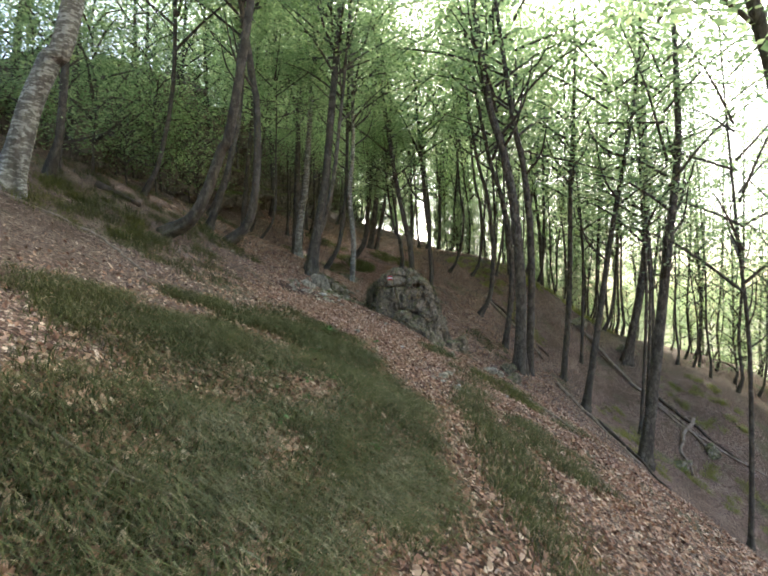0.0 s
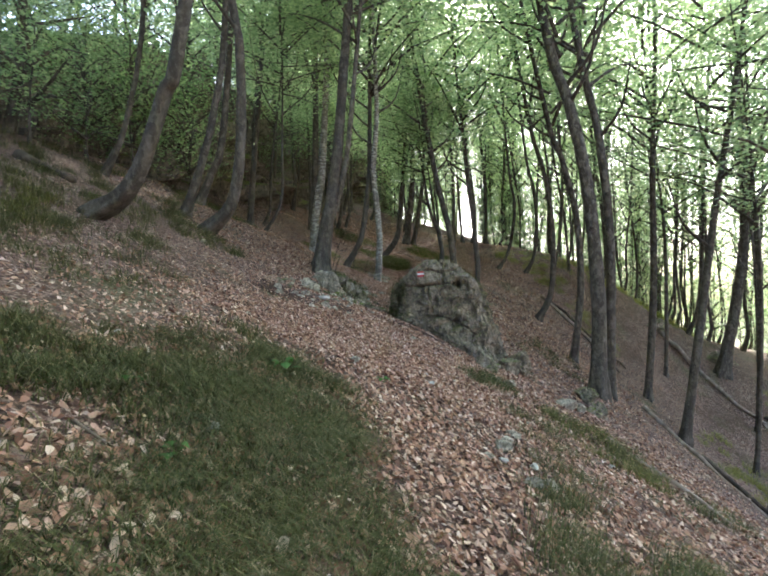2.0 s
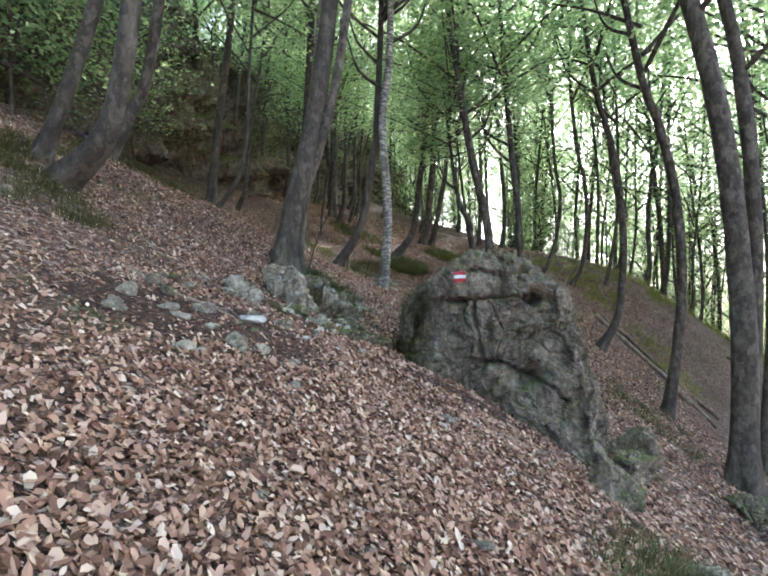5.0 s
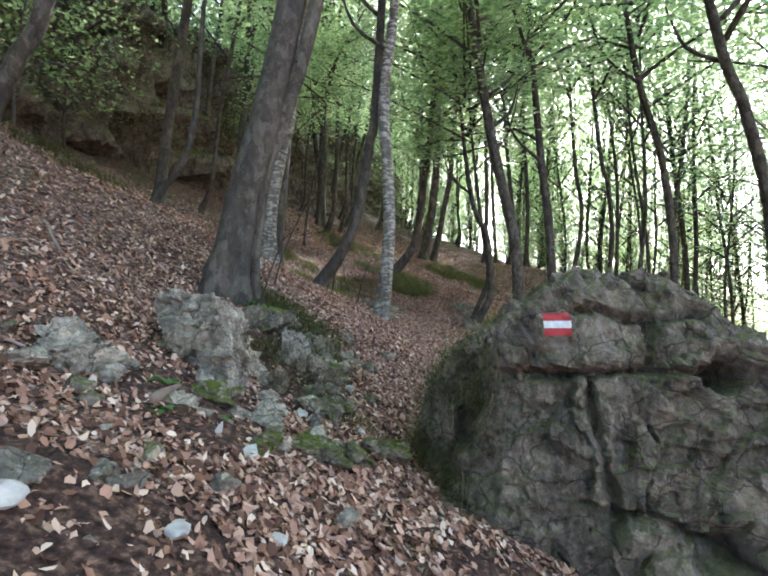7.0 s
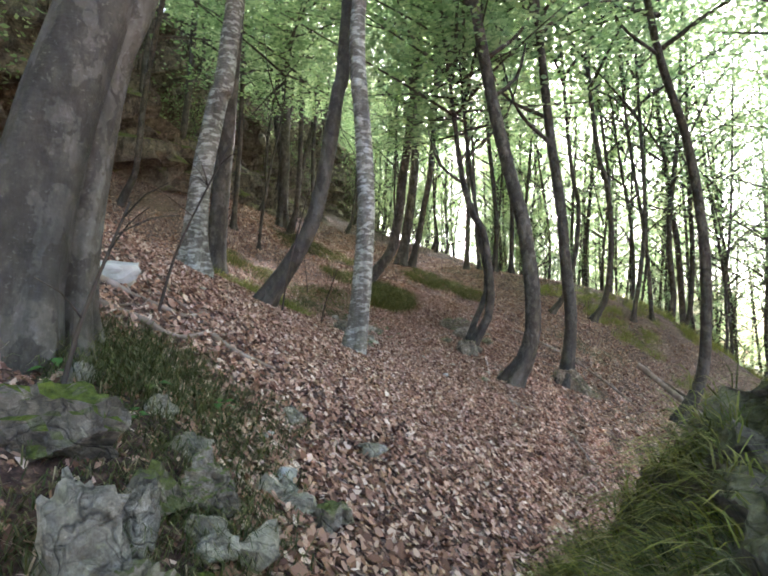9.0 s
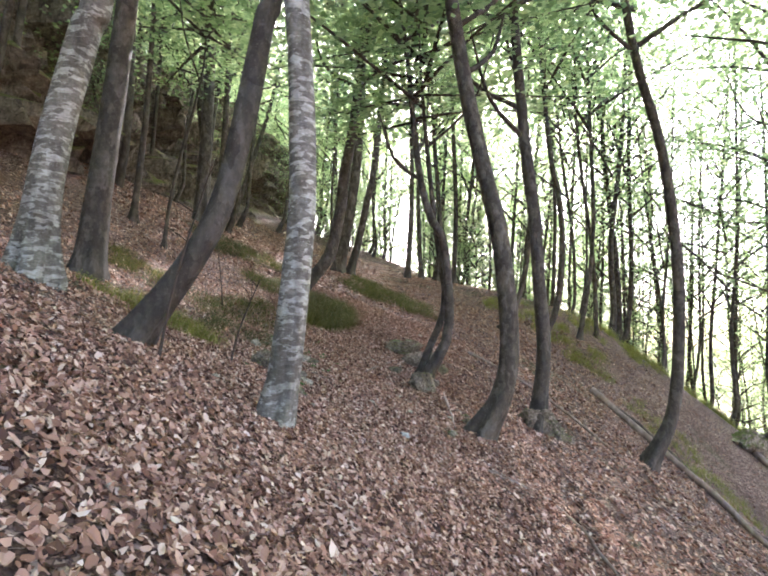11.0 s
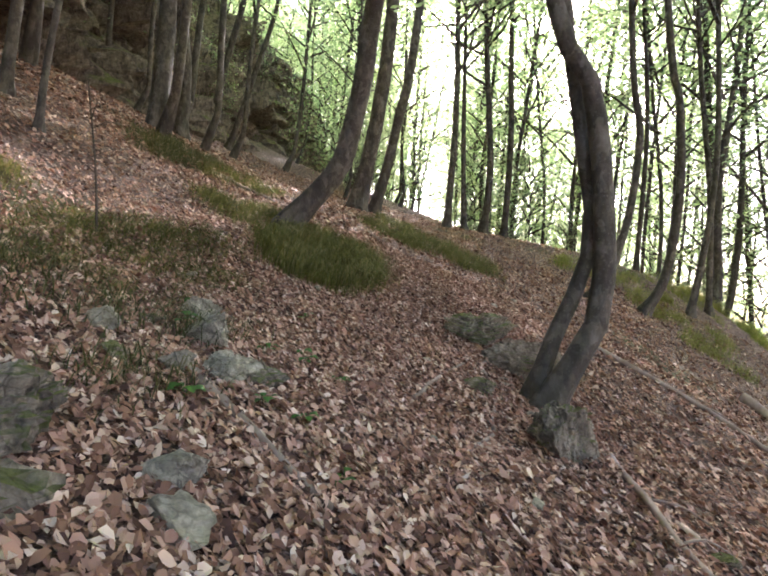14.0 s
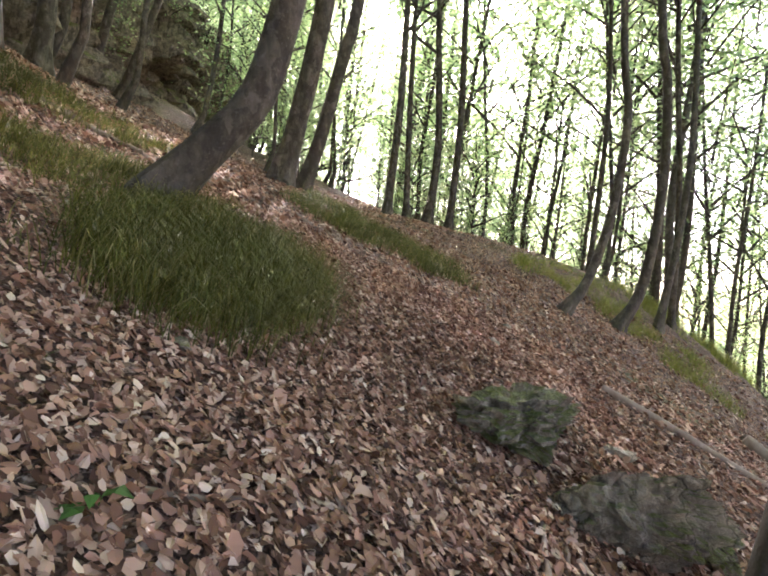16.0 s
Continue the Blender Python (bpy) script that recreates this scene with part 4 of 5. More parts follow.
# ---- fallen branches ----
def stick(points, r, label="dead grey branch lying on the leaves", mat=WOOD, lift=0.6, twigs=0, name="fallen_branch"):
    line3 = [(a, b, ground(a, b) + r * lift) for a, b in points]
    line = smooth_line(line3, 0.08 if r < 0.05 else 0.25)
    seed = len(bpy.data.objects)
    line = [p + Vector((noise.noise((i * 0.23, seed, 0)), noise.noise((i * 0.23, seed, 5)), 0.4 * noise.noise((i * 0.23, seed, 9)))) * r * 1.6 for i, p in enumerate(line)]
    base = line[0].copy()
    lots = [tube([p - base for p in line], lambda s: r * (1 - 0.55 * s), 8, 0.15, None, seed)]
    ob = new(name, mesh_of("branch", *join(*lots), mat))
    ob.location = base
    tagged(ob, label, "branch", "fallen branches")
    rr = np.random.RandomState(seed)
    for _ in range(twigs):
        p = line[rr.randint(2, len(line) - 1)] - base
        a = rr.uniform(0, 6.28)
        ln = rr.uniform(0.2, 0.5)
        e = p + Vector((math.cos(a) * ln, math.sin(a) * ln, 0))
        e.z = ground(e.x + base.x, e.y + base.y) - base.z + 0.05
        part("twig", mesh_of("twig", *tube(smooth_line([p, (p + e) / 2 + Vector((0.02, 0.03, 0.04)), e], 0.08), lambda s: r * 0.35 * (1 - 0.7 * s), 5), mat), ob)
    return ob


stick([(-6.34, 6.44), (-5.25, 7.4), (-4.1, 6.7), (-3.06, 5.73)], 0.035, "long pale dead branch lying down the slope", twigs=2)
stick([(-0.75, 0.1), (-0.26, 0.0), (0.2, -0.02)], 0.014, "thin grey twig half buried in grass", lift=3, twigs=1)
stick([(-1.71, 1.82), (-1.03, 1.92)], 0.016)
stick([(-0.01, 2.44), (0.48, 2.93)], 0.015, "short peeled pale stick")
stick([(-2.64, 12.84), (-2.12, 12.9), (-1.58, 13.06)], 0.035, "brown branch lying across the bank", twigs=1)
stick([(-1.83, 24.77), (-1.59, 24.53), (-1.34, 24.33), (-0.95, 23.9)], 0.03, "straight brown stick lying on the leaves")
stick([(0.91, 25.65), (0.82, 24.54), (0.74, 23.85)], 0.03, "weathered branch below the bent beech", twigs=2)
stick([(1.02, 25.04), (1.17, 24.69), (1.28, 24.37)], 0.03)
stick([(-0.55, 25.52), (-0.25, 26.2), (0.22, 27.04)], 0.022, "pale crooked stick beside the trail")
stick([(0.11, 25.86), (-0.02, 25.4), (-0.24, 24.96)], 0.024, "pale peeled stick lying on the leaves")
stick([(0.21, 26.77), (0.33, 26.5), (0.59, 26.35)], 0.022, twigs=1)
stick([(-1.82, 24.78), (-1.61, 24.6), (-1.36, 24.35)], 0.022)
stick([(-1.34, 26.45), (-1.13, 26.49), (-0.91, 26.67)], 0.011, "thin curved twig on the leaves")
stick([(-1.12, 26.6), (-1.1, 26.85)], 0.008)
stick([(0.31, 26.98), (0.13, 26.7)], 0.02)
stick([(0.9, 22.64), (1.5, 22.0), (1.5, 20.6)], 0.025, "brown stick lying down the slope")
stick([(-3.04, 18.14), (-2.77, 18.14), (-2.35, 18.36), (-2.3, 18.75)], 0.03, "forked branch by the old beech", twigs=2)
stick([(0.72, 14.15), (1.84, 14.5)], 0.02)
stick([(0.4, 13.36), (0.83, 13.66), (1.49, 13.91), (2.03, 14.4)], 0.022, "root-like branch along the boulder's foot", twigs=1)
stick([(-1.48, 14.1), (-1.55, 14.45)], 0.03, "short broken stump of a sapling", lift=4)
stick([(-4.0, 16.0), (-3.0, 15.3), (-2.6, 15.5)], 0.02, twigs=3)
stick([(-3.6, 14.3), (-2.9, 14.0), (-2.3, 14.2)], 0.018, twigs=3)
stick([(-7.9, 11.7), (-7.3, 11.7), (-6.7, 11.9)], 0.14, "dark rotten log above the bent beech", DARK_WOOD, 0.5, name="fallen_log")
stick([(8.8, 23.0), (9.8, 20.5), (10.6, 18.2)], 0.10, "bare grey log lying down the slope", name="fallen_log", lift=0.8)
stick([(10.2, 21.5), (10.9, 19.0), (11.0, 17.0)], 0.09, "dark log lying among rocks", DARK_WOOD, name="fallen_log", lift=0.8)
stick([(6.8, 32.0), (8.2, 29.5), (9.2, 26.8)], 0.12, "grey fallen log on the steep slope", name="fallen_log", lift=0.8)
stick([(7.2, 32.4), (8.6, 30.2), (9.9, 28.2)], 0.08, "dark fallen log on the steep slope", DARK_WOOD, name="fallen_log", lift=0.8)
stick([(2.3, 29.6), (3.6, 28.6), (4.6, 26.6)], 0.05, twigs=2)
stick([(-2.75, 17.8), (-2.45, 17.9), (-2.17, 17.98), (-2.08, 18.33)], 0.03, "peeled pale branch across the leaves by the old beech", twigs=1)
stick([(-2.05, 18.3), (-1.79, 18.28), (-1.56, 18.37)], 0.025)
stick([(0.83, 22.49), (1.64, 22.39)], 0.028, "brown stick lying down the slope")
stick([(18.0, 27.5), (16.0, 25.2), (15.2, 22.8)], 0.12, "grey fallen log in a pile on the slope", name="fallen_log", lift=0.9)
stick([(14.2, 34.5), (15.5, 30.0), (17.6, 25.6)], 0.13, "long grey fallen log on the slope", name="fallen_log", lift=0.9)
stick([(16.6, 29.0), (18.0, 26.5), (19.5, 24.8)], 0.10, "dark fallen log in a pile on the slope", DARK_WOOD, name="fallen_log", lift=0.9)
stick([(16.2, 28.6), (17.9, 26.0), (20.4, 24.4)], 0.09, "bare grey log in a pile on the slope", name="fallen_log", lift=1.2)
stick([(4.2, 12.0), (4.9, 11.2), (5.4, 10.4)], 0.06, twigs=2)
stick([(-4.0, 31.3), (-3.2, 31.2), (-2.2, 30.9)], 0.04, twigs=3)
stick([(-1.0, 31.6), (-0.4, 30.8), (0.2, 29.9)], 0.025, twigs=2)
rng = np.random.RandomState(21)
for _ in range(100):
    y = rng.uniform(2, 34)
    x = np.interp(y, PATH_Y, PATH_X) + rng.choice([-1, 1]) * rng.uniform(0.5, 4.5)
    if -0.6 < x < 3.2 and 14.2 < y < 17.8:
        continue
    a, ln = rng.uniform(0, 6.28), rng.uniform(0.15, 0.6)
    m = (x + math.cos(a) * ln * 0.5 + rng.uniform(-0.05, 0.05), y + math.sin(a) * ln * 0.5 + rng.uniform(-0.05, 0.05))
    stick([(x, y), m, (x + math.cos(a) * ln, y + math.sin(a) * ln)], rng.uniform(0.005, 0.012), "thin dry twig lying on the leaf litter", name="twig_on_ground")


# rubble of the bank above the trail and round the bent beeches
rng = np.random.RandomState(21)
for _ in range(46):
    y = rng.uniform(12.6, 17.2)
    x = rng.uniform(-2.6, -0.85) + 0.12 * (y - 15)
    s = rng.uniform(0.05, 0.14)
    rock(x, y, (s * 1.2, s, s * 0.8), ROCK if rng.uniform() < 0.6 else PALE_ROCK, "broken mossy limestone piece in the bank", 0.3, rng.uniform(0, 6), cuts=12)
for _ in range(22):
    y = rng.uniform(22.5, 28.5)
    x = (rng.uniform(-2.4, -1.3) if rng.uniform() < 0.5 else rng.uniform(0.3, 1.3))
    s = rng.uniform(0.05, 0.13)
    rock(x, y, (s * 1.3, s, s * 0.7), ROCK if rng.uniform() < 0.5 else PALE_ROCK, "grey limestone piece half sunk in leaves", 0.25, rng.uniform(0, 6), cuts=12)

# ---- bare soil on the bank ----
SOIL_SPOTS = ((-1.3, 13.0, 0.85, 0.8), (-1.45, 14.55, 0.55, 0.5), (0.75, 14.5, 1.0, 0.3), (-2.0, 12.2, 0.7, 0.5), (-1.3, 15.9, 0.45, 0.8), (-1.9, 15.6, 0.4, 0.6), (-1.75, 16.6, 0.5, 0.5))
for sx, sy, rx, ry in SOIL_SPOTS:
    verts, faces = [(sx, sy, ground(sx, sy) + 0.03)], []
    rings, spokes = 12, 48
    for i in range(1, rings + 1):
        for k in range(spokes):
            a = 2 * math.pi * k / spokes
            r = i / rings * (1 + 0.35 * noise.noise((math.cos(a) * 1.7 + sx * 5, math.sin(a) * 1.7 + sy * 5, 2)))
            px, py = sx + math.cos(a) * rx * r, sy + math.sin(a) * ry * r
            verts.append((px, py, ground(px, py) + 0.03 * (1 - (i / rings) ** 4) + (0.035 * noise.noise((px * 9, py * 9, 4)) if i < rings else -0.03)))
    for k in range(spokes):
        faces.append((0, 1 + k, 1 + (k + 1) % spokes))
    for i in range(rings - 1):
        for k in range(spokes):
            a, b = 1 + i * spokes, 1 + (i + 1) * spokes
            k2 = (k + 1) % spokes
            faces.append((a + k, b + k, b + k2, a + k2))
    tagged(new("bare_soil", mesh_of("soil", verts, faces, SOIL)), "dark crumbly bare soil showing between stones and leaves", "soil", kind="stuff")

# ---- grass ----
def grass(x, y, rx, ry, count, length, mat=GRASS, label="tuft of long drooping forest grass", turn=0.0, on=None, low=0.35, high=0.95):
    rr = np.random.RandomState(int(abs(x * 31 + y * 17)) + count)
    tufts = max(4, count // 100)
    verts, faces = [], []
    centres = []
    for _ in range(tufts):
        r, a = math.sqrt(rr.uniform(0, 1)), rr.uniform(0, 6.28)
        px, py = r * math.cos(a) * rx, r * math.sin(a) * ry
        centres.append((x + px * math.cos(turn) - py * math.sin(turn), y + px * math.sin(turn) + py * math.cos(turn)))
    at = np.array([centres[k % tufts] for k in range(count)]) + rr.normal(0, 0.13, (count, 2))
    level = ground_many(at[:, 0], at[:, 1])
    if on:
        for k, (a, b) in enumerate(at):
            hit = on.ray_cast(Vector((a, b, 6)), Vector((0, 0, -1)))[0]
            if hit:
                level[k] = max(level[k], hit.z)
    for (bx, by), bz in zip(at, level):
        ln = length * rr.uniform(0.5, 1.25)
        a = rr.uniform(0, 6.28)
        d = Vector((math.cos(a) + 0.9, math.sin(a), 0)).normalized()
        w = Vector((-d.y, d.x, 0)) * rr.uniform(0.002, 0.0045)
        lean = rr.uniform(low, high)
        p = Vector((bx, by, bz - 0.02))
        o = len(verts)
        for j, s in enumerate((0, 0.33, 0.66)):
            q = p + d * (lean * ln * s ** 1.5) + Vector((0, 0, ln * (s - 0.72 * lean * s * s)))
            verts += [q - w * (1 - s * 0.6), q + w * (1 - s * 0.6)]
        verts.append(p + d * (lean * ln) + Vector((0, 0, ln * (1 - 0.85 * lean) * 0.6)))
        faces += [(o, o + 1, o + 3, o + 2), (o + 2, o + 3, o + 5, o + 4), (o + 4, o + 5, o + 6)]
    ob = new("grass_patch", mesh_of("grass", verts, faces, mat, False))
    tagged(ob, label, "grass", kind="stuff")


FLAT = "short matted green and straw-coloured grass beside the trail"
grass(0.55, 4.5, 0.85, 1.7, 13000, 0.24, GRASS, FLAT, 0.3, None, 0.7, 1.15)
grass(0.95, 2.1, 0.6, 1.4, 9000, 0.24, GRASS, FLAT, 0.0, None, 0.7, 1.15)
grass(-0.5, 6.6, 1.2, 1.3, 9000, 0.26, GRASS, FLAT, 0.0, None, 0.6, 1.1)
grass(-1.9, 5.3, 0.9, 0.7, 4500, 0.26, GRASS, FLAT, 0.0, None, 0.6, 1.1)
grass(-0.6, 3.3, 1.1, 1.5, 4200, 0.26, GRASS, FLAT, 0.0, None, 0.7, 1.15)
grass(-0.6, 1.4, 0.9, 0.9, 3200, 0.26, GRASS, FLAT, 0.0, None, 0.7, 1.15)
grass(0.4, 1.0, 0.8, 0.9, 4000, 0.26, GRASS, FLAT, 0.0, None, 0.7, 1.15)
grass(-1.9, 2.6, 0.8, 1.0, 4500, 0.26, GRASS, FLAT, 0.0, None, 0.7, 1.15)
grass(-1.6, -1.4, 1.4, 1.4, 4000, 0.26, GRASS, FLAT, 0.0, None, 0.6, 1.1)
grass(-0.75, 3.0, 0.7, 0.8, 7000, 0.26, GRASS, FLAT, 0.0, None, 0.7, 1.15)
grass(-0.35, 0.3, 0.8, 0.8, 5200, 0.24, GRASS, FLAT, 0.0, None, 0.7, 1.15)
grass(0.35, -0.2, 0.6, 0.7, 5200, 0.24, GRASS, FLAT, 0.0, None, 0.7, 1.15)
grass(-0.9, -0.4, 0.8, 0.7, 4200, 0.24, GRASS, FLAT, 0.0, None, 0.7, 1.15)
grass(-0.3, 6.0, 0.9, 0.8, 6000, 0.26, GRASS, FLAT, 0.0, None, 0.7, 1.15)
grass(-6.6, 8.6, 1.7, 2.2, 5000, 0.3, GRASS_OLIVE)
grass(3.5, 6.0, 0.7, 1.6, 3600, 0.28)
grass(3.9, 11.2, 0.8, 1.2, 2600, 0.28, GRASS_OLIVE)
# ridge and valley grass gets its sunlit look from the colour
grass(16.6, 22.4, 2.2, 2.0, 3000, 0.4, GRASS_GOLD, "yellow grass down the slope, coloured as if sunlit")
grass(19.5, 29.5, 2.2, 3.0, 3600, 0.5, GRASS_GOLD, "yellow grass on the ridge, coloured as if sunlit")
grass(15.5, 38.5, 2.6, 1.6, 4200, 0.5, GRASS_GOLD, "yellow grass on the ridge, coloured as if sunlit")
grass(10.5, 37.6, 2.4, 1.4, 4200, 0.5, GRASS_GOLD, "yellow grass on the ridge, coloured as if sunlit")
grass(2.3, 4.2, 0.36, 3.2, 7000, 0.26)
grass(2.5, 9.0, 0.5, 2.0, 1700, 0.26)
grass(-1.0, 8.0, 0.7, 0.7, 1300, 0.28)
grass(-5.5, 10.0, 1.6, 2.4, 3800, 0.34)
grass(-4.0, 8.6, 1.5, 1.5, 3000, 0.26)
grass(-7.4, 11.2, 1.6, 1.6, 2400, 0.28)
grass(-5.0, 13.4, 1.4, 0.9, 2200, 0.32)
grass(-8.0, 14.5, 2.4, 3.0, 3800, 0.36)
grass(2.1, 12.3, 0.5, 0.8, 1300, 0.28)
grass(4.5, 11.0, 1.6, 1.6, 1500, 0.28)


def hanging_grass(me, count, seed, mat, label, fits):
    """Blades that root on a rock and hang down over it."""
    rr = np.random.RandomState(seed)
    roots = [(v.co.copy(), v.normal.copy()) for v in me.vertices if fits(v.co, v.normal)]
    verts, faces = [], []
    for _ in range(count):
        p, n = roots[rr.randint(len(roots))]
        ln = rr.uniform(0.10, 0.26)
        out = (n * 0.5 + Vector(rr.normal(0, 0.4, 3)) + Vector((0, 0, 0.5))).normalized()
        side = out.cross(Vector((0, 0, 1))).normalized() * rr.uniform(0.002, 0.0042)
        p = p + Vector(rr.normal(0, 0.02, 3)) - n * 0.02
        o = len(verts)
        for s in (0, 0.35, 0.7):
            q = p + out * ln * s + Vector((n.x, n.y, -1.1)) * (0.5 * ln * s * s)
            verts += [q - side * (1 - s * 0.6), q + side * (1 - s * 0.6)]
        verts.append(p + out * ln + Vector((n.x, n.y, -1.1)) * (0.62 * ln))
        faces += [(o, o + 1, o + 3, o + 2), (o + 2, o + 3, o + 5, o + 4), (o + 4, o + 5, o + 6)]
    tagged(new("grass_patch", mesh_of("grass", verts, faces, mat, False)), label, "grass", kind="stuff")


hanging_grass(boulder.data, 9000, 4, GRASS_OLIVE, "green grass hanging over the boulder's mossy back",
              lambda p, n: p.y > 15.75 and n.z > 0.05 and n.y > -0.3 and p.z > 1.5 and noise.noise(p * 1.6) > -0.12)
hanging_grass(boulder.data, 2600, 8, GRASS_GOLD, "yellow-green grass on the boulder's flank, coloured as if sunlit",
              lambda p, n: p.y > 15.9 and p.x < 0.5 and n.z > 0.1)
hanging_grass(boulder.data, 5000, 9, GRASS, "dark green grass on the boulder's lower edge",
              lambda p, n: 14.9 < p.y < 16.3 and p.x < 0.3 and p.z < 2.55 and n.x < 0.2 and noise.noise(p * 2.3) > -0.1)
grass(-1.45, 16.2, 0.35, 0.5, 1500, 0.2, label="green grass and moss among the bank's stones")
grass(-1.0, 15.9, 0.3, 0.4, 900, 0.16, label="green grass and moss among the bank's stones")
grass(-2.1, 17.3, 0.28, 0.32, 2400, 0.25, GRASS, "drooping dark green grass at the foot of the old beech")
grass(-1.55, 17.4, 0.4, 0.4, 1300, 0.17)
grass(-1.5, 16.8, 0.4, 0.5, 1800, 0.18)
grass(-2.3, 17.5, 0.3, 0.3, 500, 0.2, label="dark green tuft at the foot of the old beech")
grass(-1.65, 17.7, 0.3, 0.3, 450, 0.18)
grass(-6.8, 18.9, 1.5, 1.2, 2200, 0.3)
grass(-3.6, 23.9, 0.9, 0.7, 2000, 0.28, GRASS_GOLD, "yellow-green grass between the beeches")
grass(-2.4, 25.0, 0.8, 0.8, 1400, 0.26)
grass(-1.55, 28.6, 0.7, 1.05, 16000, 0.46, GRASS_OLIVE, label="thick cushion of drooping green grass under a leaning beech")
grass(-2.7, 29.5, 0.8, 0.5, 2800, 0.32, GRASS_OLIVE)
grass(-0.2, 32.9, 0.9, 1.2, 6000, 0.32, GRASS_OLIVE, "yellow-green grass along the slope")
grass(1.2, 32.9, 0.7, 0.9, 4000, 0.30, GRASS_OLIVE, "yellow-green grass along the slope")
grass(-3.6, 31.8, 0.9, 0.8, 1900, 0.32, GRASS_OLIVE)
grass(-5.0, 32.2, 0.9, 0.7, 1900, 0.34)
grass(-2.9, 26.6, 0.8, 1.2, 5200, 0.2, GRASS_OLIVE, FLAT, 0.0, None, 0.6, 1.1)
grass(-4.9, 31.2, 0.8, 0.8, 2600, 0.3)
grass(-5.1, 26.4, 0.9, 0.8, 2600, 0.24, GRASS_OLIVE)
grass(7.6, 34.8, 1.3, 1.6, 3200, 0.4, GRASS_GOLD, "yellow grass on the ridge, coloured as if sunlit")
grass(6.2, 37.0, 1.6, 1.6, 2600, 0.4, GRASS_GOLD, "yellow grass on the ridge, coloured as if sunlit")
grass(9.2, 31.0, 1.2, 2.2, 2200, 0.4, GRASS_GOLD, "yellow grass on the ridge, coloured as if sunlit")
grass(12.5, 22.5, 1.5, 4.0, 2200, 0.4, GRASS_GOLD, "yellow grass down the slope, coloured as if sunlit")
grass(4.6, 21.0, 1.6, 2.0, 1600, 0.3)


# ---- low green plants ----
def herb(x, y, size, leaves=6, label="small green plant growing through the leaf litter"):
    seed = len(bpy.data.objects)
    rr = np.random.RandomState(seed)
    ob = new("herb_plant")
    ob.location = (x, y, ground(x, y))
    tagged(ob, label, "plant", "low green plants")
    for k in range(leaves):
        a = k * 6.28 / leaves + rr.uniform(-0.4, 0.4)
        ln = size * rr.uniform(0.6, 1.1)
        d = Vector((math.cos(a), math.sin(a), 0))
        w = Vector((-d.y, d.x, 0))
        h0 = size * rr.uniform(0.35, 0.8)
        tip = d * ln + Vector((0, 0, h0 * 0.6))
        mid = d * ln * 0.6 + Vector((0, 0, h0))
        root = d * ln * 0.25 + Vector((0, 0, h0 * 0.8))
        v = [Vector((0, 0, -0.01)) + w * 0.002, Vector((0, 0, -0.01)) - w * 0.002, root + w * 0.002, root - w * 0.002,
             mid + w * ln * 0.28 - Vector((0, 0, ln * 0.05)), mid, mid - w * ln * 0.28 - Vector((0, 0, ln * 0.05)), tip]
        part("leaf", mesh_of("leaf", v, [(0, 1, 3, 2), (2, 4, 5), (2, 5, 3), (3, 5, 6), (4, 7, 5), (5, 7, 6)], HERB, False), ob)


for x, y, s in ((-0.36, 7.35, 0.22), (-0.25, 2.55, 0.09), (0.0, 2.2, 0.08), (0.15, 2.75, 0.1), (-0.3, 3.1, 0.09), (0.25, 2.35, 0.08), (-0.1, 3.4, 0.08), (0.51, 8.67, 0.12), (-1.41, 26.35, 0.09), (-1.67, 24.42, 0.12), (-1.35, 24.61, 0.09), (-1.14, 24.57, 0.09), (-1.26, 25.37, 0.1), (-1.51, 25.31, 0.1), (-0.93, 24.14, 0.07),
                (-1.38, 23.27, 0.09), (-1.54, 23.05, 0.1), (-1.02, 25.3, 0.09), (-1.3, 25.5, 0.1), (-2.08, 25.42, 0.12), (-2.2, 25.9, 0.12), (-1.9, 17.2, 0.12), (-1.6, 17.4, 0.12), (-2.2, 16.9, 0.13), (-1.8, 16.9, 0.1),
                (-1.5, 14.2, 0.1), (-1.3, 14.5, 0.08), (-1.75, 14.6, 0.12), (-0.2, 5.0, 0.14), (0.3, 3.3, 0.12), (0.9, 1.8, 0.1), (0.2, 1.4, 0.14), (-0.9, 5.6, 0.12)):
    herb(x, y, s)

def thin_stem(x, y, height, lean, label="thin bare dead sapling beside the trail"):
    seed = len(bpy.data.objects)
    ob = new("dead_sapling")
    ob.location = (x, y, ground(x, y))
    tagged(ob, label, "sapling", "thin dead saplings")
    line = smooth_line([(0, 0, -0.05), (lean * 0.3, 0.02, height * 0.4), (lean, 0.05, height)], 0.08)
    part("stem", mesh_of("stem", *tube(line, lambda s: 0.012 * (1 - 0.7 * s) + 0.002, 6, 0.1, None, seed), DARK_WOOD), ob)
    rr = np.random.RandomState(seed)
    for _ in range(5):
        p = line[rr.randint(len(line) // 3, len(line) - 1)]
        a, ln = rr.uniform(0, 6.28), rr.uniform(0.15, 0.4)
        e = p + Vector((math.cos(a) * ln, math.sin(a) * ln, ln * 0.5))
        part("twig", mesh_of("twig", *tube(smooth_line([p, (p + e) / 2 + Vector((0, 0, 0.03)), e], 0.08), lambda s: 0.004 * (1 - 0.7 * s) + 0.001, 4), DARK_WOOD), ob)


thin_stem(-2.15, 22.6, 1.0, 0.3)
thin_stem(-2.3, 20.9, 1.7, 0.35)
thin_stem(-2.45, 18.2, 1.3, 0.5)
thin_stem(-2.05, 16.75, 0.9, 0.25)
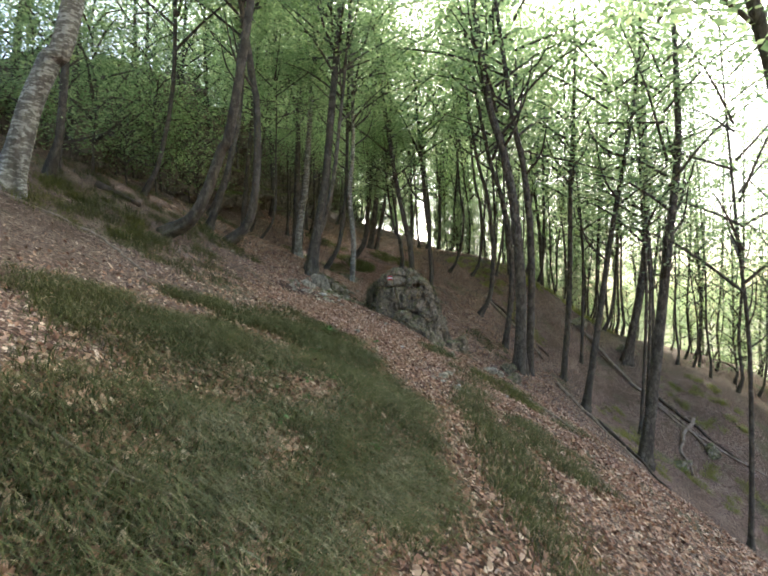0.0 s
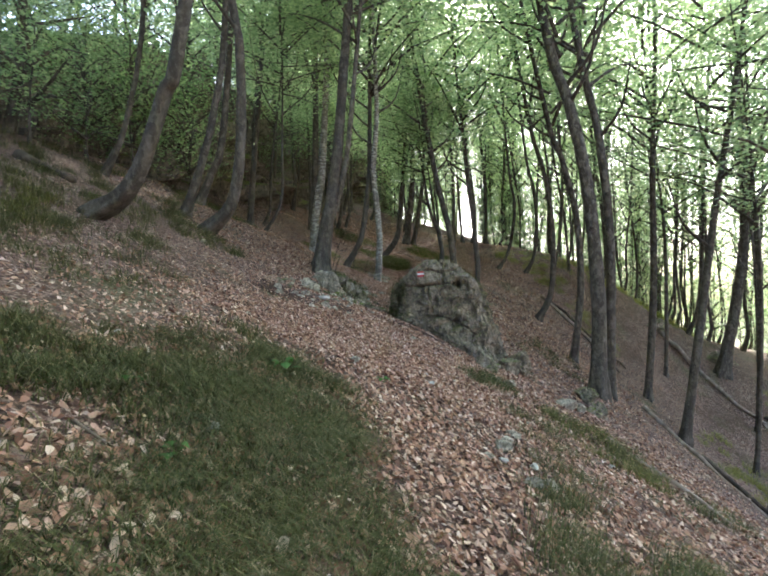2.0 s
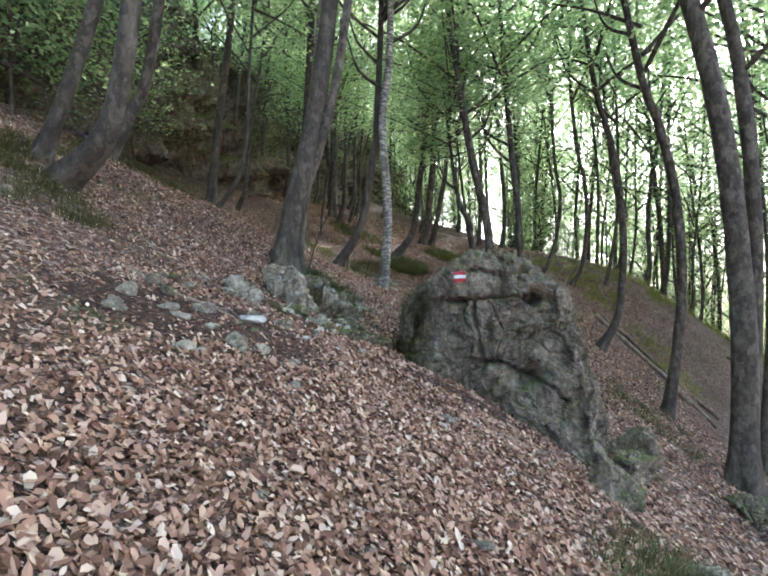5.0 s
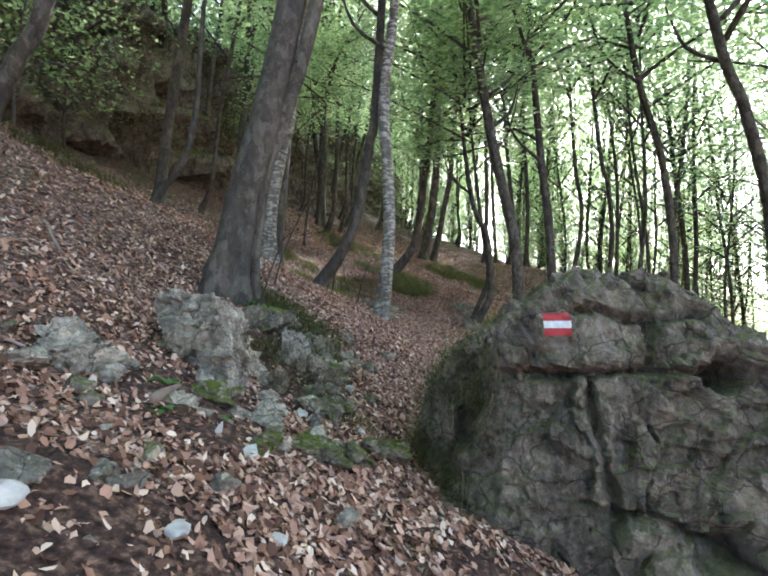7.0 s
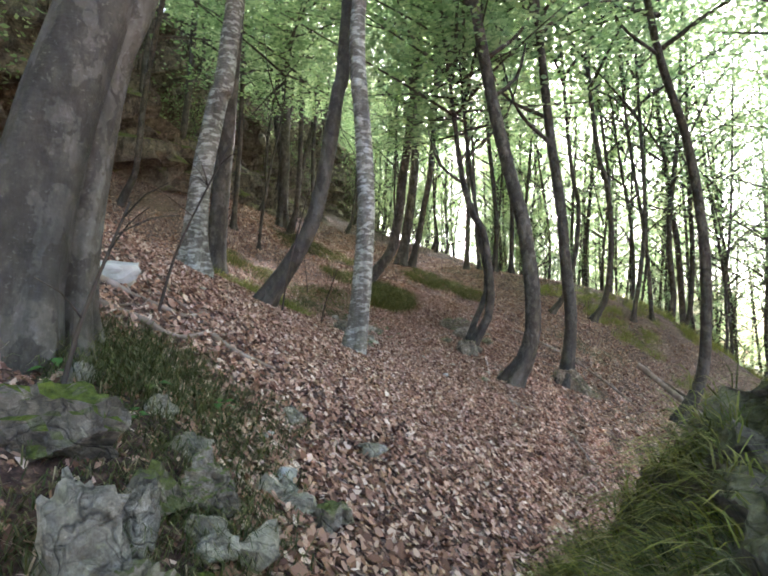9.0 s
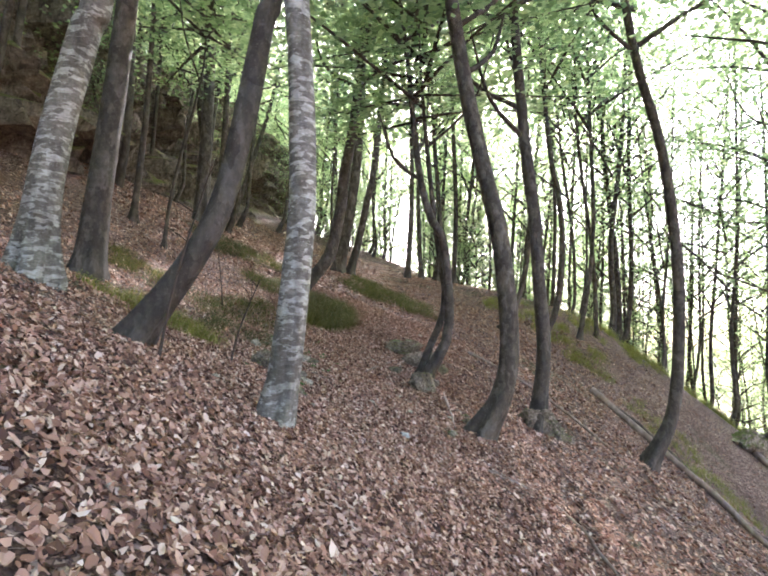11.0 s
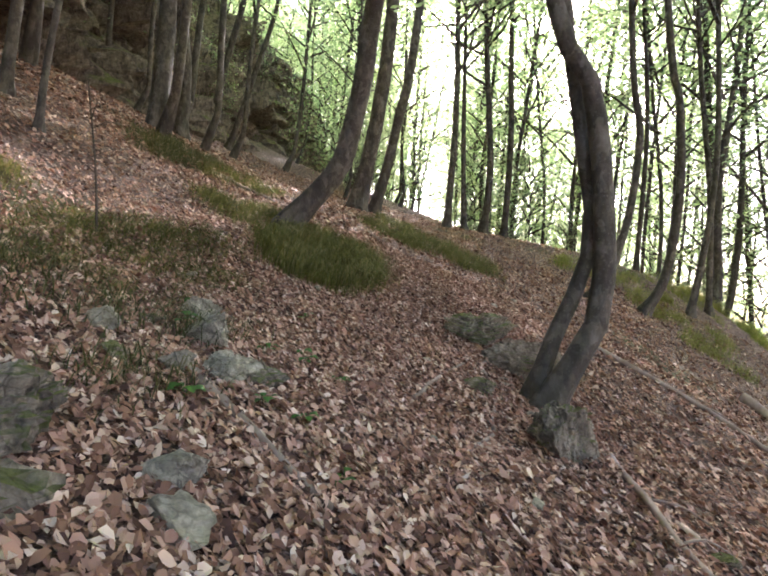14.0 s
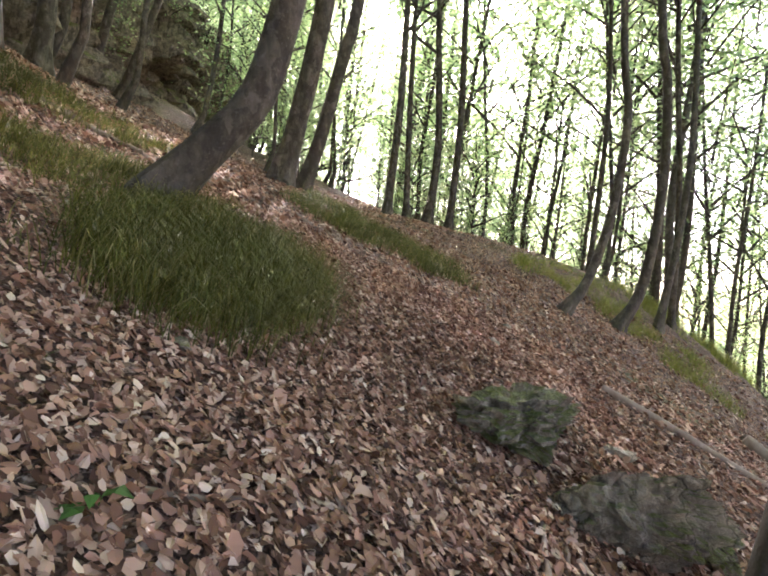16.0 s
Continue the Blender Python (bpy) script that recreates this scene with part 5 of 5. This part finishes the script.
thin_stem(-3.3, 26.5, 1.4, -0.2)

# ---- leaf litter ----
rng = np.random.RandomState(3)


def litter_leaf(n):
    """Corner offsets of n curled oval leaves, six vertices each: base, two left, tip, two right."""
    yaw = rng.uniform(0, 2 * np.pi, n)
    ln = rng.uniform(0.028, 0.066, n)
    wd = ln * rng.uniform(0.5, 0.75, n)
    curl = ln * rng.uniform(-0.3, 0.55, n)
    bend = ln * rng.uniform(-0.15, 0.3, n)
    tx, ty = rng.normal(0, 0.45, n), rng.normal(0, 0.45, n)
    along = np.array([-0.5, -0.2, 0.2, 0.5, 0.2, -0.2])
    aside = np.array([0, 0.46, 0.42, 0, -0.42, -0.46])
    lx, ly = along[None] * ln[:, None], aside[None] * wd[:, None]
    c, s = np.cos(yaw)[:, None], np.sin(yaw)[:, None]
    x, y = lx * c - ly * s, lx * s + ly * c
    z = x * tx[:, None] + y * ty[:, None] + curl[:, None] * (aside[None] * 2) ** 2 * np.where(aside > 0, 1, 0.6)[None] + bend[:, None] * (along[None] * 2) ** 2
    return x, y, z


FACES = ((0, 3, 2, 1), (0, 5, 4, 3))


def litter(n, y0, y1, spread, label, size=1.0, centre=0.0):
    y = rng.uniform(y0, y1, n)
    u = centre + rng.normal(0, spread, n)
    x = np.interp(y, PATH_Y, PATH_X) + u
    keep = ~((x > -0.1) & (x < 2.7) & (y > 15.0) & (y < 17.3))
    for sx, sy, rx, ry in SOIL_SPOTS:
        keep &= ~((((x - sx) / rx) ** 2 + ((y - sy) / ry) ** 2 < 0.9) & (rng.uniform(0, 1, n) < 0.5))
    x, y = x[keep], y[keep]
    n = len(x)
    z = ground_many(x, y) + rng.uniform(0.005, 0.03, n)
    lx, ly, lz = (size * k for k in litter_leaf(n))
    slope = -0.5
    v = np.stack([x[:, None] + lx, y[:, None] + ly, z[:, None] + lz + slope * lx * 0.9 + 0.1 * ly], -1).reshape(-1, 3)
    f = (np.arange(n)[:, None, None] * 6 + np.array(FACES)[None]).reshape(-1, 4)
    me = bpy.data.meshes.new("litter")
    me.from_pydata(v.tolist(), [], f.tolist())
    me.materials.append(LITTER)
    tagged(new("leaf_litter", me), label, "leaf litter", kind="stuff")


litter(40000, -2, 10, 2.0, "brown and tan dry beech leaves on the trail")
litter(9000, -1.5, 3.5, 0.6, "brown dry leaves among the grass above the trail", 0.85, -1.3)
litter(85000, 9, 20, 1.6, "brown and tan dry beech leaves on the trail", 0.85)
litter(150000, 19, 31, 1.6, "brown and tan dry beech leaves on the trail", 0.8)
litter(20000, 30, 42, 2.8, "brown and tan dry beech leaves on the slope")

litter(16000, 30, 46, 2.6, "dry leaves on the upper slope below the cliff", 1.7, -5.0)
litter(20000, 14, 34, 1.7, "dry beech leaves on the slope above the trail", 1.1, -4.6)
litter(42000, 4, 36, 2.8, "dry beech leaves on the slope below the trail", 1.35, 5.5)

# single leaves along the last stretch of the trail
forms = []
lx, ly, lz = litter_leaf(12)
for i in range(12):
    forms.append(mesh_of("leaf", np.stack([lx[i] * 0.8, ly[i] * 0.8, lz[i] * 0.8], -1).tolist(), FACES, LITTER_ONE, False))
for i in range(280):
    y = rng.uniform(25.2, 28.0)
    x = np.interp(y, PATH_Y, PATH_X) + rng.normal(0, 0.8)
    o = part("leaf", forms[i % 12], floor)
    o.location = (x, y, ground(x, y) + 0.035)
    o.rotation_euler = (0.1, 0.45, rng.uniform(0, 6.28))
